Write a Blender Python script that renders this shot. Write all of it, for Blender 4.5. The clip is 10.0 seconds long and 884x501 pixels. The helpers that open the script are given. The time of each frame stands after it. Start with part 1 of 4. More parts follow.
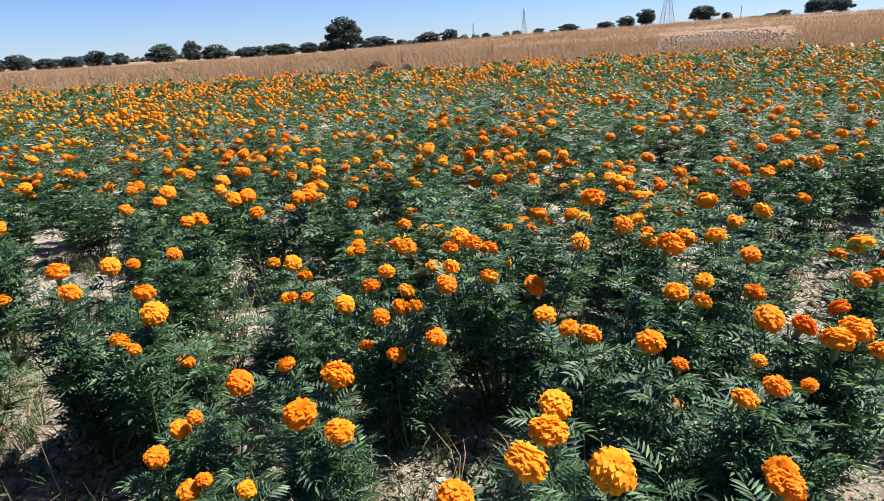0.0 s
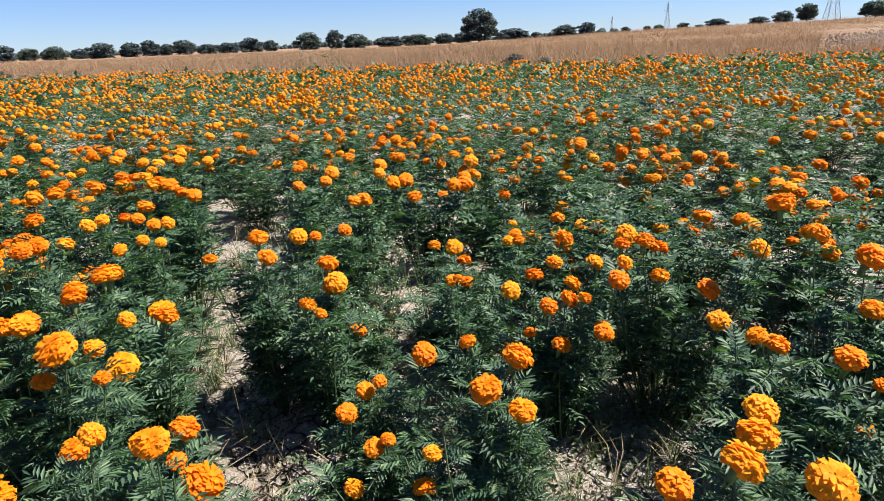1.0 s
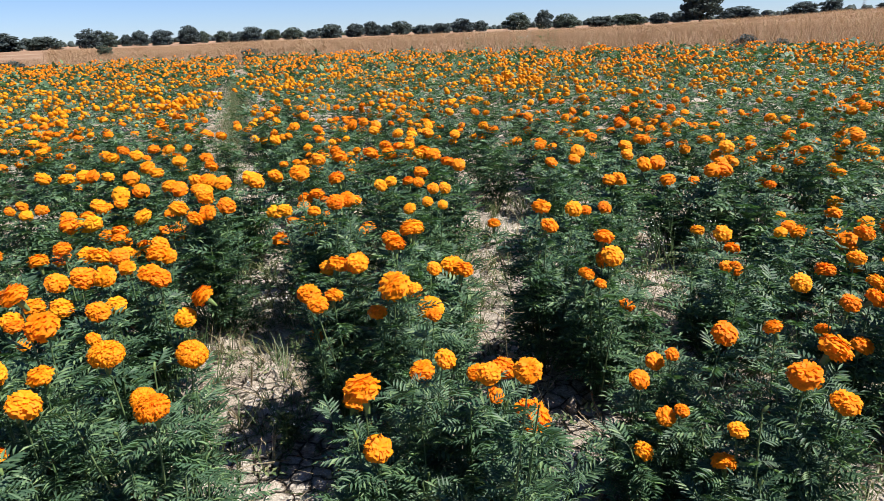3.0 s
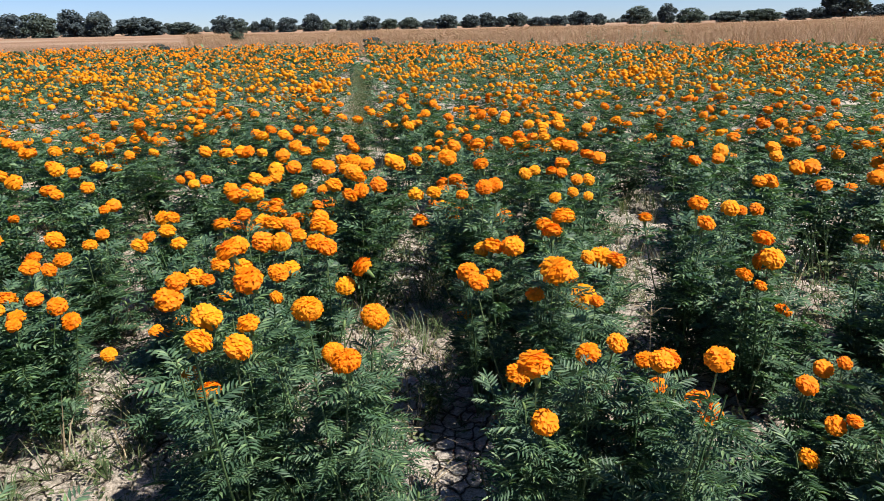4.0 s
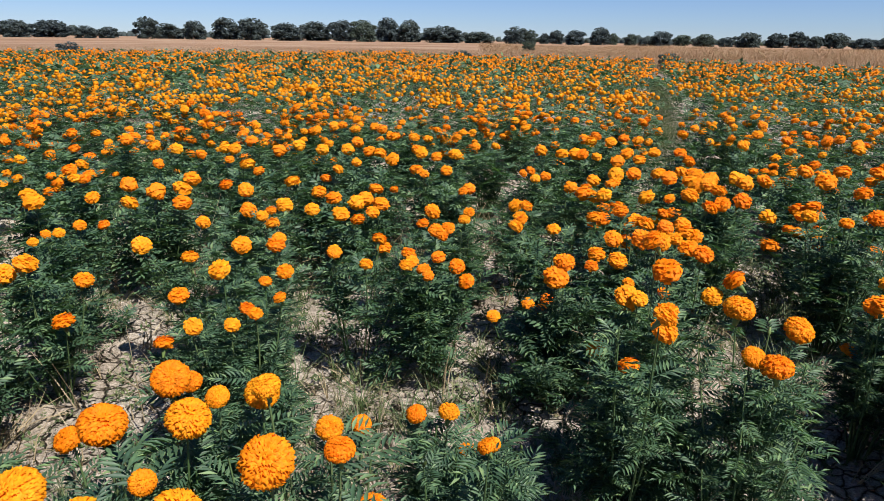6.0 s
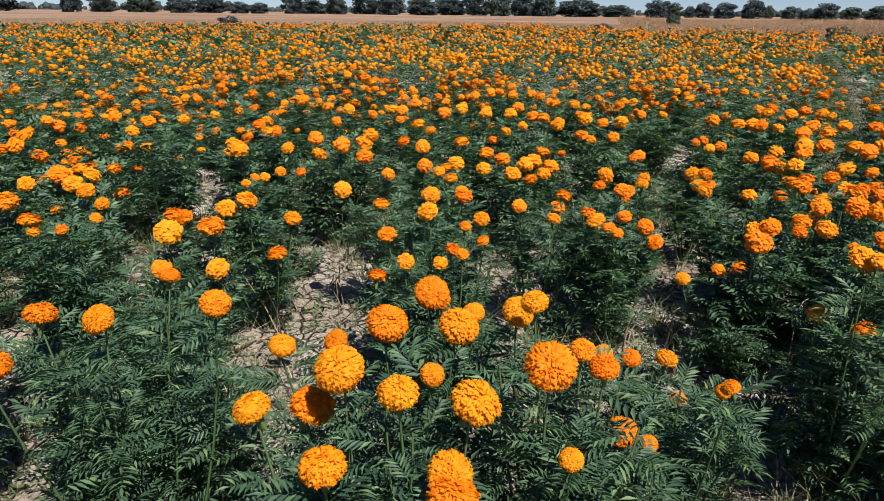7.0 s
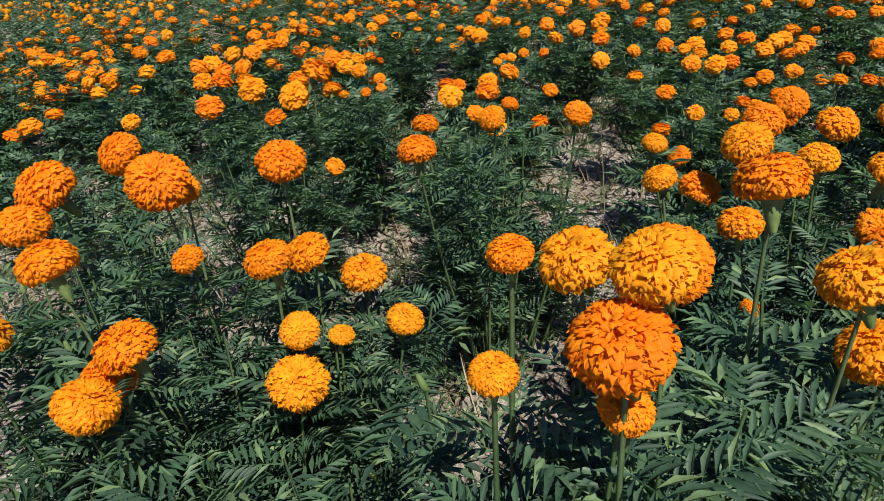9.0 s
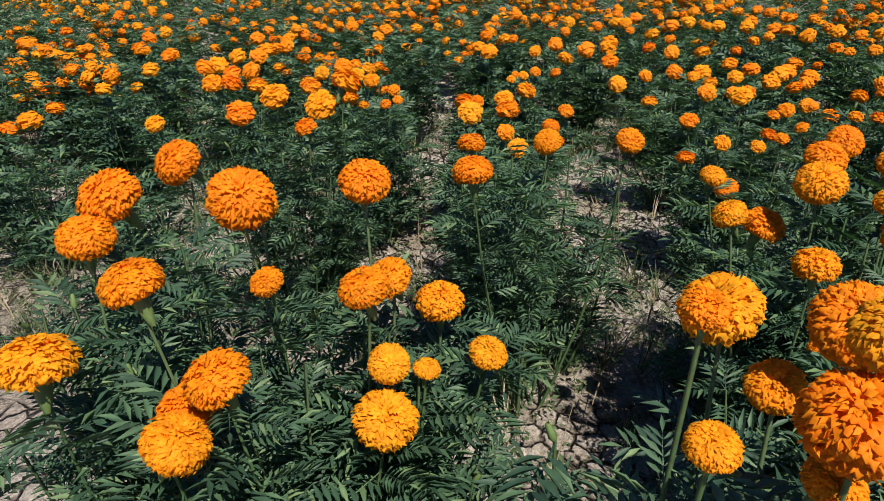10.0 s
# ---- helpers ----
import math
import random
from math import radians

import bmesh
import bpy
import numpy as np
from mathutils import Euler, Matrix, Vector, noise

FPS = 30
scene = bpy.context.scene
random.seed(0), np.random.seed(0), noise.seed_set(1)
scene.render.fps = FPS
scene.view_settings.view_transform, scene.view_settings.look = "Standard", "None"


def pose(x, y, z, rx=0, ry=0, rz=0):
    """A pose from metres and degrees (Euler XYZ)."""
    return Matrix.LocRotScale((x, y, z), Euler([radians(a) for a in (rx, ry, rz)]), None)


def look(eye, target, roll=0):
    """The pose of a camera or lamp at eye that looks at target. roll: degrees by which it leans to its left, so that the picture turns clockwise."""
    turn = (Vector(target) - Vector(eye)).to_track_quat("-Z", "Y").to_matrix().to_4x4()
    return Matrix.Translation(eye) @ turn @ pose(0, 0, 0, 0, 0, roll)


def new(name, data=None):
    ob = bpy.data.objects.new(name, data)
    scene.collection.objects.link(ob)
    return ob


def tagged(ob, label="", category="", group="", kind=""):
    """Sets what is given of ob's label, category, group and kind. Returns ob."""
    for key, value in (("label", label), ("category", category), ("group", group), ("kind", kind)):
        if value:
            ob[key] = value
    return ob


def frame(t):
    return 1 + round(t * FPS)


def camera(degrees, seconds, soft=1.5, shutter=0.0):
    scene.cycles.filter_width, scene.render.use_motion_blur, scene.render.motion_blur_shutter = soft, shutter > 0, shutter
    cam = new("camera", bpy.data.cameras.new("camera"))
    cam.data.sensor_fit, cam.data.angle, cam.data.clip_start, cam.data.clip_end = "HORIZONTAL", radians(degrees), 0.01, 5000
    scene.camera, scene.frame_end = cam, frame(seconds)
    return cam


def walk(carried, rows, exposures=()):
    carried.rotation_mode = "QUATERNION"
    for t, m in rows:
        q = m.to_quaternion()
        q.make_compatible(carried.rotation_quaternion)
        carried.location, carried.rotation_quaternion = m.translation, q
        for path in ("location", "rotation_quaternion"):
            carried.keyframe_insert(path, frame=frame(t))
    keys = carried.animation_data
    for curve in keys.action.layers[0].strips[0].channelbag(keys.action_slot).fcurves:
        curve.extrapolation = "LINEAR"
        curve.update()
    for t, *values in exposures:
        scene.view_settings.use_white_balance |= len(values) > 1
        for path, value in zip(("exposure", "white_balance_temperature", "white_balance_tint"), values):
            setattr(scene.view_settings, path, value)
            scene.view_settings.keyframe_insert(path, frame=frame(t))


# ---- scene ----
cam = camera(69.7, 10.0, 0.75)
PATH = [
    (0, (0.172, 0.067, 1.204), (0.137, 1.968, 0.583), -3.3),
    (0.5, (0.096, 0.047, 1.221), (-0.099, 1.943, 0.615), -3.3),
    (1, (0.018, 0.006, 1.212), (-0.383, 1.863, 0.587), -2.2),
    (1.5, (-0.05, -0.035, 1.221), (-0.585, 1.784, 0.586), -2.6),
    (2, (-0.108, -0.08, 1.224), (-0.768, 1.702, 0.598), -1.8),
    (2.5, (-0.165, -0.127, 1.223), (-0.98, 1.585, 0.587), -2.4),
    (2.7, (-0.188, -0.15, 1.216), (-1.053, 1.533, 0.569), -2.5),
    (3.8, (-0.303, -0.303, 1.228), (-1.455, 1.192, 0.566), -1.5),
    (4, (-0.327, -0.336, 1.218), (-1.522, 1.122, 0.549), -1.3),
    (4.5, (-0.375, -0.416, 1.202), (-1.669, 0.952, 0.529), 0.2),
    (5, (-0.425, -0.525, 1.204), (-1.9, 0.678, 0.59), 0.1),
    (5.2, (-0.437, -0.567, 1.207), (-1.973, 0.569, 0.612), -0.2),
    (6.3, (-0.527, -0.779, 1.186), (-2.251, -0.019, 0.514), 0.7),
    (6.5, (-0.533, -0.823, 1.176), (-2.281, -0.14, 0.482), 0.2),
    (7, (-0.532, -0.954, 1.129), (-2.333, -0.442, 0.426), 0.6),
    (7.5, (-0.488, -1.101, 1.061), (-2.27, -0.764, 0.217), -0.5),
    (7.8, (-0.463, -1.171, 1.041), (-2.238, -0.924, 0.153), -2.5),
    (8, (-0.45, -1.217, 1.025), (-2.264, -1.082, 0.193), -2.0),
    (8.5, (-0.424, -1.293, 1.012), (-2.251, -1.274, 0.198), -2.6),
    (9, (-0.413, -1.336, 0.98), (-2.201, -1.331, 0.084), -4.4),
    (9.5, (-0.434, -1.4, 0.973), (-2.255, -1.367, 0.145), -0.1),
    (10, (-0.46, -1.465, 0.99), (-2.258, -1.376, 0.12), -0.7),
]
walk(cam, [(t, look(eye, target, roll)) for t, eye, target, roll in PATH], [(0.0, 1.05), (2.5, 1.02), (4.5, 0.87), (6.5, 0.60), (8.0, 0.43), (10.0, 0.36)])

# ---- light ----
world = bpy.data.worlds.new("sky")
scene.world = world
world.use_nodes = True
wn = world.node_tree
sky = wn.nodes.new("ShaderNodeTexSky")
sky.sky_type, sky.sun_disc = "NISHITA", False
SUN_WAY = Vector((0.50, 0.16, 0.82)).normalized()
sky.sun_elevation = math.asin(SUN_WAY.z)
sky.sun_rotation = math.atan2(SUN_WAY.x, SUN_WAY.y)
sky.air_density, sky.dust_density, sky.ozone_density = 0.85, 0.0, 2.0
wn.nodes["Background"].inputs["Strength"].default_value = 0.050
cool = wn.nodes.new("ShaderNodeMix")
cool.data_type, cool.blend_type = "RGBA", "MULTIPLY"
cool.inputs[0].default_value, cool.inputs[7].default_value = 1.0, (0.72, 0.90, 1.36, 1)
wn.links.new(sky.outputs[0], cool.inputs[6])
wn.links.new(cool.outputs[2], wn.nodes["Background"].inputs["Color"])
sun_data = bpy.data.lights.new("sun", "SUN")
sun_data.energy, sun_data.angle, sun_data.color = 5.0, radians(0.53), (1.0, 0.95, 0.87)
sun = new("sun", sun_data)
sun.matrix_world = look(SUN_WAY * 50, (0, 0, 0))


# ---- materials ----
def material(name, rough=0.7, spec=0.4):
    m = bpy.data.materials.new(name)
    m.use_nodes = True
    b = m.node_tree.nodes["Principled BSDF"]
    b.inputs["Roughness"].default_value = rough
    b.inputs["Specular IOR Level"].default_value = spec
    return m, m.node_tree, b


def ramp(nt, source, stops):
    r = nt.nodes.new("ShaderNodeValToRGB")
    e = r.color_ramp.elements
    while len(e) < len(stops):
        e.new(0.5)
    for el, (p, c) in zip(e, stops):
        el.position, el.color = p, (*c, 1)
    nt.links.new(source, r.inputs[0])
    return r.outputs[0]


def tex_noise(nt, scale, detail=4, rough=0.6, kind="ShaderNodeTexNoise"):
    co = nt.nodes.new("ShaderNodeNewGeometry").outputs["Position"]
    n = nt.nodes.new(kind)
    n.inputs["Scale"].default_value = scale
    if "Detail" in n.inputs:
        n.inputs["Detail"].default_value, n.inputs["Roughness"].default_value = detail, rough
    nt.links.new(co, n.inputs["Vector"])
    return n


def mixed(nt, a, b, fac, blend="MIX"):
    m = nt.nodes.new("ShaderNodeMix")
    m.data_type, m.blend_type = "RGBA", blend
    for sock, v in ((m.inputs[0], fac), (m.inputs[6], a), (m.inputs[7], b)):
        if hasattr(v, "links"):
            nt.links.new(v, sock)
        else:
            sock.default_value = v if isinstance(v, float) else (*v, 1)
    return m.outputs[2]


def bumped(nt, b, height, strength, dist):
    n = nt.nodes.new("ShaderNodeBump")
    n.inputs["Strength"].default_value, n.inputs["Distance"].default_value = strength, dist
    nt.links.new(height, n.inputs["Height"])
    nt.links.new(n.outputs[0], b.inputs["Normal"])


def plant_material(name, stops, rough, spec, through_light, tint, by_object, keep=0.65):
    """Thin plant tissue: varied colour, some light passing through."""
    m, nt, b = material(name, rough, spec)
    island = nt.nodes.new("ShaderNodeNewGeometry").outputs["Random Per Island"]
    col = ramp(nt, island, stops)
    if by_object:
        rnd = nt.nodes.new("ShaderNodeObjectInfo").outputs["Random"]
        col = mixed(nt, col, ramp(nt, rnd, by_object), keep)
    n = tex_noise(nt, 90.0, 2)
    col = mixed(nt, col, ramp(nt, n.outputs[0], [(0.3, (0.72, 0.72, 0.72)), (0.7, (1.1, 1.1, 1.1))]), 1.0, "MULTIPLY")
    nt.links.new(col, b.inputs["Base Color"])
    t = nt.nodes.new("ShaderNodeBsdfTranslucent")
    nt.links.new(mixed(nt, col, tint, 1.0, "MULTIPLY"), t.inputs[0])
    mix = nt.nodes.new("ShaderNodeMixShader")
    mix.inputs[0].default_value = through_light
    nt.links.new(b.outputs[0], mix.inputs[1])
    nt.links.new(t.outputs[0], mix.inputs[2])
    nt.links.new(mix.outputs[0], nt.nodes["Material Output"].inputs[0])
    return m


PETAL = plant_material("marigold_petal", [(0.0, (0.92, 0.20, 0.004)), (0.5, (0.96, 0.305, 0.008)), (1.0, (0.98, 0.42, 0.018))],
                       0.62, 0.15, 0.36, (1.0, 0.92, 0.7), [(0.0, (0.95, 0.23, 0.004)), (0.5, (0.97, 0.34, 0.008)), (1.0, (0.98, 0.48, 0.016))])
LEAF = plant_material("marigold_leaf", [(0.0, (0.020, 0.050, 0.032)), (0.5, (0.050, 0.106, 0.060)), (0.84, (0.110, 0.195, 0.095)), (1.0, (0.24, 0.34, 0.15))],
                      0.52, 0.38, 0.24, (1.0, 1.3, 0.5), [(0.0, (0.038, 0.088, 0.050)), (1.0, (0.092, 0.165, 0.080))], 0.3)
STEM = plant_material("marigold_stem", [(0.0, (0.06, 0.12, 0.04)), (1.0, (0.12, 0.17, 0.07))], 0.55, 0.3, 0.0, (1, 1, 1), None)
CALYX = plant_material("marigold_calyx", [(0.0, (0.10, 0.17, 0.05)), (1.0, (0.16, 0.22, 0.07))], 0.55, 0.3, 0.05, (1, 1, 1), None)
GRASS = plant_material("green_grass", [(0.0, (0.045, 0.080, 0.028)), (0.6, (0.095, 0.14, 0.052)), (1.0, (0.24, 0.23, 0.12))], 0.5, 0.35, 0.2, (1.0, 1.1, 0.6), None)
STRAW = plant_material("dry_straw", [(0.0, (0.20, 0.15, 0.09)), (0.6, (0.34, 0.27, 0.17)), (1.0, (0.46, 0.39, 0.27))], 0.75, 0.2, 0.1, (1, 0.9, 0.7), None)
BELT = plant_material("dry_belt_grass", [(0.0, (0.23, 0.14, 0.085)), (0.5, (0.35, 0.225, 0.14)), (0.85, (0.45, 0.32, 0.21)), (1.0, (0.20, 0.20, 0.09))], 0.8, 0.15, 0.25, (1, 0.9, 0.7), None)
# distance haze is put into this leaf colour: paler, greyed and shifted to blue
HAZED_LEAF = plant_material("hazed_tree_leaf", [(0.0, (0.085, 0.112, 0.122)), (0.6, (0.110, 0.138, 0.135)), (1.0, (0.130, 0.155, 0.125))], 0.9, 0.05, 0.45, (1, 1.1, 0.7),
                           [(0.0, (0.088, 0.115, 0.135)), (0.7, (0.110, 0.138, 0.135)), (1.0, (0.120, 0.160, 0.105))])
PLOUGHED = plant_material("ploughed_earth", [(0.0, (0.20, 0.14, 0.10)), (1.0, (0.32, 0.245, 0.185))], 0.95, 0.1, 0.0, (1, 1, 1), None)
BARK = plant_material("tree_bark", [(0.0, (0.07, 0.05, 0.035)), (1.0, (0.11, 0.085, 0.06))], 0.9, 0.1, 0.0, (1, 1, 1), None)
WHITE_BLOOM = plant_material("white_weed_bloom", [(0.0, (0.6, 0.62, 0.55)), (1.0, (0.8, 0.8, 0.74))], 0.7, 0.2, 0.1, (1, 1, 1), None)
STEEL, _, sb = material("galvanised_steel", 0.5, 0.5)
sb.inputs["Metallic"].default_value, sb.inputs["Base Color"].default_value = 0.6, (0.35, 0.37, 0.40, 1)


def soil_material():
    m, nt, b = material("cracked_dry_soil", 0.95, 0.1)
    big = tex_noise(nt, 0.9, 5)
    fine = tex_noise(nt, 38.0, 6, 0.7)
    col = ramp(nt, big.outputs[0], [(0.3, (0.32, 0.265, 0.22)), (0.5, (0.47, 0.415, 0.36)), (0.68, (0.61, 0.57, 0.525))])
    col = mixed(nt, col, ramp(nt, fine.outputs[0], [(0.3, (0.55, 0.53, 0.5)), (0.7, (1.15, 1.13, 1.1))]), 1.0, "MULTIPLY")
    warp = tex_noise(nt, 14.0, 3)
    geo = nt.nodes.new("ShaderNodeNewGeometry").outputs["Position"]
    shift = nt.nodes.new("ShaderNodeVectorMath")
    shift.operation = "MULTIPLY_ADD"
    shift.inputs[1].default_value = (0.05, 0.05, 0.0)
    nt.links.new(warp.outputs["Color"], shift.inputs[0])
    nt.links.new(geo, shift.inputs[2])
    cell = nt.nodes.new("ShaderNodeTexVoronoi")
    cell.feature = "DISTANCE_TO_EDGE"
    cell.inputs["Scale"].default_value = 17.0
    nt.links.new(shift.outputs[0], cell.inputs["Vector"])
    crack = ramp(nt, cell.outputs[0], [(0.0, (0.16, 0.14, 0.12)), (0.035, (0.5, 0.48, 0.46)), (0.08, (1, 1, 1))])
    where = tex_noise(nt, 1.7, 3)
    lot = ramp(nt, where.outputs[0], [(0.42, (0.0, 0.0, 0.0)), (0.55, (1.0, 1.0, 1.0))])
    crack = mixed(nt, (1.0, 1.0, 1.0), crack, lot)
    col = mixed(nt, col, crack, 1.0, "MULTIPLY")
    speck = tex_noise(nt, 120.0, 3, 0.7)
    col = mixed(nt, col, ramp(nt, speck.outputs[0], [(0.35, (0.6, 0.58, 0.55)), (0.65, (1.2, 1.2, 1.2))]), 1.0, "MULTIPLY")
    # away from the crop the earth lies under pale dry grass
    sep = nt.nodes.new("ShaderNodeSeparateXYZ")
    nt.links.new(geo, sep.inputs[0])
    far = nt.nodes.new("ShaderNodeVectorMath")
    far.operation = "LENGTH"
    nt.links.new(geo, far.inputs[0])
    rng = nt.nodes.new("ShaderNodeMapRange")
    rng.inputs[1].default_value, rng.inputs[2].default_value = 22.0, 34.0
    nt.links.new(far.outputs["Value"], rng.inputs[0])
    patch = tex_noise(nt, 0.035, 5)
    dry = ramp(nt, patch.outputs[0], [(0.35, (0.22, 0.13, 0.08)), (0.52, (0.29, 0.185, 0.12)), (0.62, (0.33, 0.24, 0.165)), (0.75, (0.21, 0.19, 0.10))])
    nt.links.new(mixed(nt, col, dry, rng.outputs[0]), b.inputs["Base Color"])
    add = nt.nodes.new("ShaderNodeMath")
    add.operation = "MULTIPLY_ADD"
    add.inputs[1].default_value = 0.6
    nt.links.new(fine.outputs[0], add.inputs[0])
    nt.links.new(crack, add.inputs[2])
    bumped(nt, b, add.outputs[0], 1.0, 0.035)
    return m


SOIL = soil_material()


# ---- mesh helpers ----
def tri_mesh(name, v, f, mat, smooth=False):
    """A mesh out of arrays of vertices and triangles."""
    v, f = np.asarray(v, np.float32).reshape(-1, 3), np.asarray(f, np.int32).reshape(-1, 3)
    me = bpy.data.meshes.new(name)
    me.vertices.add(len(v))
    me.vertices.foreach_set("co", v.ravel())
    me.loops.add(f.size)
    me.loops.foreach_set("vertex_index", f.ravel())
    me.polygons.add(len(f))
    me.polygons.foreach_set("loop_start", np.arange(0, f.size, 3, dtype=np.int32))
    if smooth:
        me.polygons.foreach_set("use_smooth", np.ones(len(f), bool))
    me.materials.append(mat)
    me.update(calc_edges=True)
    return me


class Pile:
    """Gathers many small forms into one mesh."""

    def __init__(self):
        self.v, self.f, self.n = [], [], 0

    def add(self, v, f):
        self.v.append(v)
        self.f.append(f + self.n)
        self.n += len(v)

    def many(self, v, f, turns, scales, places):
        """Copies of one form: turns (k,3,3), scales (k,) or (k,3), places (k,3)."""
        k = len(places)
        if not k:
            return
        s = np.asarray(scales, float)
        s = s[:, None, None] if s.ndim == 1 else s[:, None, :]
        w = np.einsum("kij,knj->kni", turns, v[None] * s) + np.asarray(places)[:, None, :]
        self.v.append(w.reshape(-1, 3))
        self.f.append((f[None] + (np.arange(k) * len(v))[:, None, None] + self.n).reshape(-1, 3))
        self.n += k * len(v)

    def mesh(self, name, mat, smooth=False):
        return tri_mesh(name, np.concatenate(self.v), np.concatenate(self.f), mat, smooth)


def part(name, mesh, parent, label=""):
    ob = new(name, mesh)
    ob.parent = parent
    if label:
        tagged(ob, label=label)
    return ob


def unit(a):
    a = np.asarray(a, float)
    return a / np.maximum(np.linalg.norm(a, axis=-1, keepdims=True), 1e-9)


def frames_along(ahead, up, spin=None):
    """Turns whose y runs along ahead and whose z leans to up."""
    y = unit(ahead)
    x = unit(np.cross(y, up))
    z = np.cross(x, y)
    return np.stack([x, y, z], axis=-1)


def tube(points, r0, r1, sides=4):
    p = np.asarray(points, float)
    d = unit(np.gradient(p, axis=0))
    a = unit(np.cross(d, (0.31, 0.92, 0.23)))
    b = np.cross(d, a)
    t = np.linspace(0, 1, len(p))
    r = (r0 + (r1 - r0) * t)[:, None]
    v = []
    for i in range(sides):
        w = 2 * math.pi * i / sides
        v.append(p + r * (a * math.cos(w) + b * math.sin(w)))
    v = np.stack(v, axis=1).reshape(-1, 3)
    f = []
    for k in range(len(p) - 1):
        for i in range(sides):
            j = (i + 1) % sides
            q = (k * sides + i, k * sides + j, (k + 1) * sides + j, (k + 1) * sides + i)
            f += [(q[0], q[1], q[2]), (q[0], q[2], q[3])]
    return v, np.array(f)


# ---- forms of the marigold ----
def leaf_form(pairs, seed, wide=0.13):
    """A pinnate leaf of unit length along y, arching down, with folded pointed leaflets."""
    rs = np.random.RandomState(seed)
    v, f = [], []

    def arch(t):
        return np.array((0, t, -0.22 * t * t))

    def leaflet(base, way, size):
        way = unit(way)
        side = unit(np.cross(way, (0, 0, 1)))
        n = len(v)
        mid = base + way * size * 0.45
        v.extend([base, mid + side * size * wide + (0, 0, size * 0.07), base + way * size + (0, 0, -size * 0.12), mid - side * size * wide + (0, 0, size * 0.07)])
        f.extend([(n, n + 1, n + 2), (n, n + 2, n + 3)])

    for k in range(pairs):
        t = 0.22 + 0.7 * k / pairs
        size = (0.30 + 0.16 * math.sin(math.pi * (k + 0.7) / pairs)) * rs.uniform(0.9, 1.1)
        for s in (-1, 1):
            leaflet(arch(t), (s * 0.9, 0.55 + 0.3 * t, rs.uniform(-0.1, 0.25)), size)
    leaflet(arch(0.9), (0, 1, -0.2), 0.34)
    n = len(v)
    v.extend([np.array((-0.012, 0, 0)), np.array((0.012, 0, 0)), arch(0.95)])
    f.append((n, n + 1, n + 2))
    return np.array(v), np.array(f)


LEAVES = [leaf_form(6, 1, 0.105), leaf_form(5, 2, 0.115), leaf_form(6, 3, 0.10)]
LEAVES_NEXT = [leaf_form(4, 6, 0.16), leaf_form(5, 7, 0.14)]
LEAF_SMALL = leaf_form(3, 4, 0.20)
LEAF_COARSE = leaf_form(2, 5, 0.23)


def bloom_form(petals, across, along, seed, loose=0.0):
    """A pompom head, one unit across, its underside at z = 0: rows of ruffled petals folding outward over a dome."""
    rs = np.random.RandomState(seed)
    v, f = [], []
    gold = math.pi * (3 - math.sqrt(5))
    for i in range(petals):
        u = (i + 0.5) / petals
        th = math.acos(1 - u * 1.55) + rs.uniform(-0.07, 0.07)
        ph = i * gold + rs.uniform(-0.15, 0.15)
        n = np.array((math.sin(th) * math.cos(ph), math.sin(th) * math.sin(ph), math.cos(th)))
        down = np.array((math.cos(th) * math.cos(ph), math.cos(th) * math.sin(ph), -math.sin(th)))
        side = np.cross(n, down)
        turn = rs.normal(0, 0.38)
        down, side = down * math.cos(turn) + side * math.sin(turn), side * math.cos(turn) - down * math.sin(turn)
        reach = 0.47 * rs.uniform(0.90, 1.04 + loose)
        wide = (1.45 if along > 1 else 1.15) / math.sqrt(petals) * rs.uniform(0.8, 1.25) * (0.75 + 0.3 * min(1.2, th))
        fold = (1.35 if along > 1 else 2.3) / math.sqrt(petals) * rs.uniform(0.7, 1.3)
        wave, waves = rs.uniform(0, 6.3), rs.uniform(1.2, 2.2)
        base = len(v)
        for a in range(along + 1):
            t = a / along
            r = reach * (0.74 + 0.26 * math.sin(t * 2.0) / math.sin(2.0) - 0.05 * t * t)
            for c in range(across + 1):
                s = c / across - 0.5
                ruff = t * 0.036 * math.sin(wave + s * waves * 6.3)
                p = n * (r + ruff) + down * (fold * (t * t - 0.45) + ruff * 0.9) + side * (s * 2 * wide * (0.5 + 0.5 * t))
                v.append((p[0], p[1], p[2] * 0.80 + 0.29))
        for a in range(along):
            for c in range(across):
                q = base + a * (across + 1) + c
                f += [(q, q + 1, q + across + 2), (q, q + across + 2, q + across + 1)]
    # the packed heart under the petals
    base, ring = len(v), 8
    rows = [(0.35, 0.07), (0.45, 0.28), (0.35, 0.50)]
    for r, z in rows:
        for k in range(ring):
            w = 2 * math.pi * k / ring
            v.append((r * math.cos(w), r * math.sin(w), z))
    v += [(0, 0, 0.0), (0, 0, 0.56)]
    for k in range(ring):
        j = (k + 1) % ring
        for a in (0, 1):
            q = base + a * ring
            f += [(q + k, q + j, q + ring + j), (q + k, q + ring + j, q + ring + k)]
        f += [(base + j, base + k, base + 3 * ring), (base + 2 * ring + k, base + 2 * ring + j, base + 3 * ring + 1)]
    return np.array(v), np.array(f)


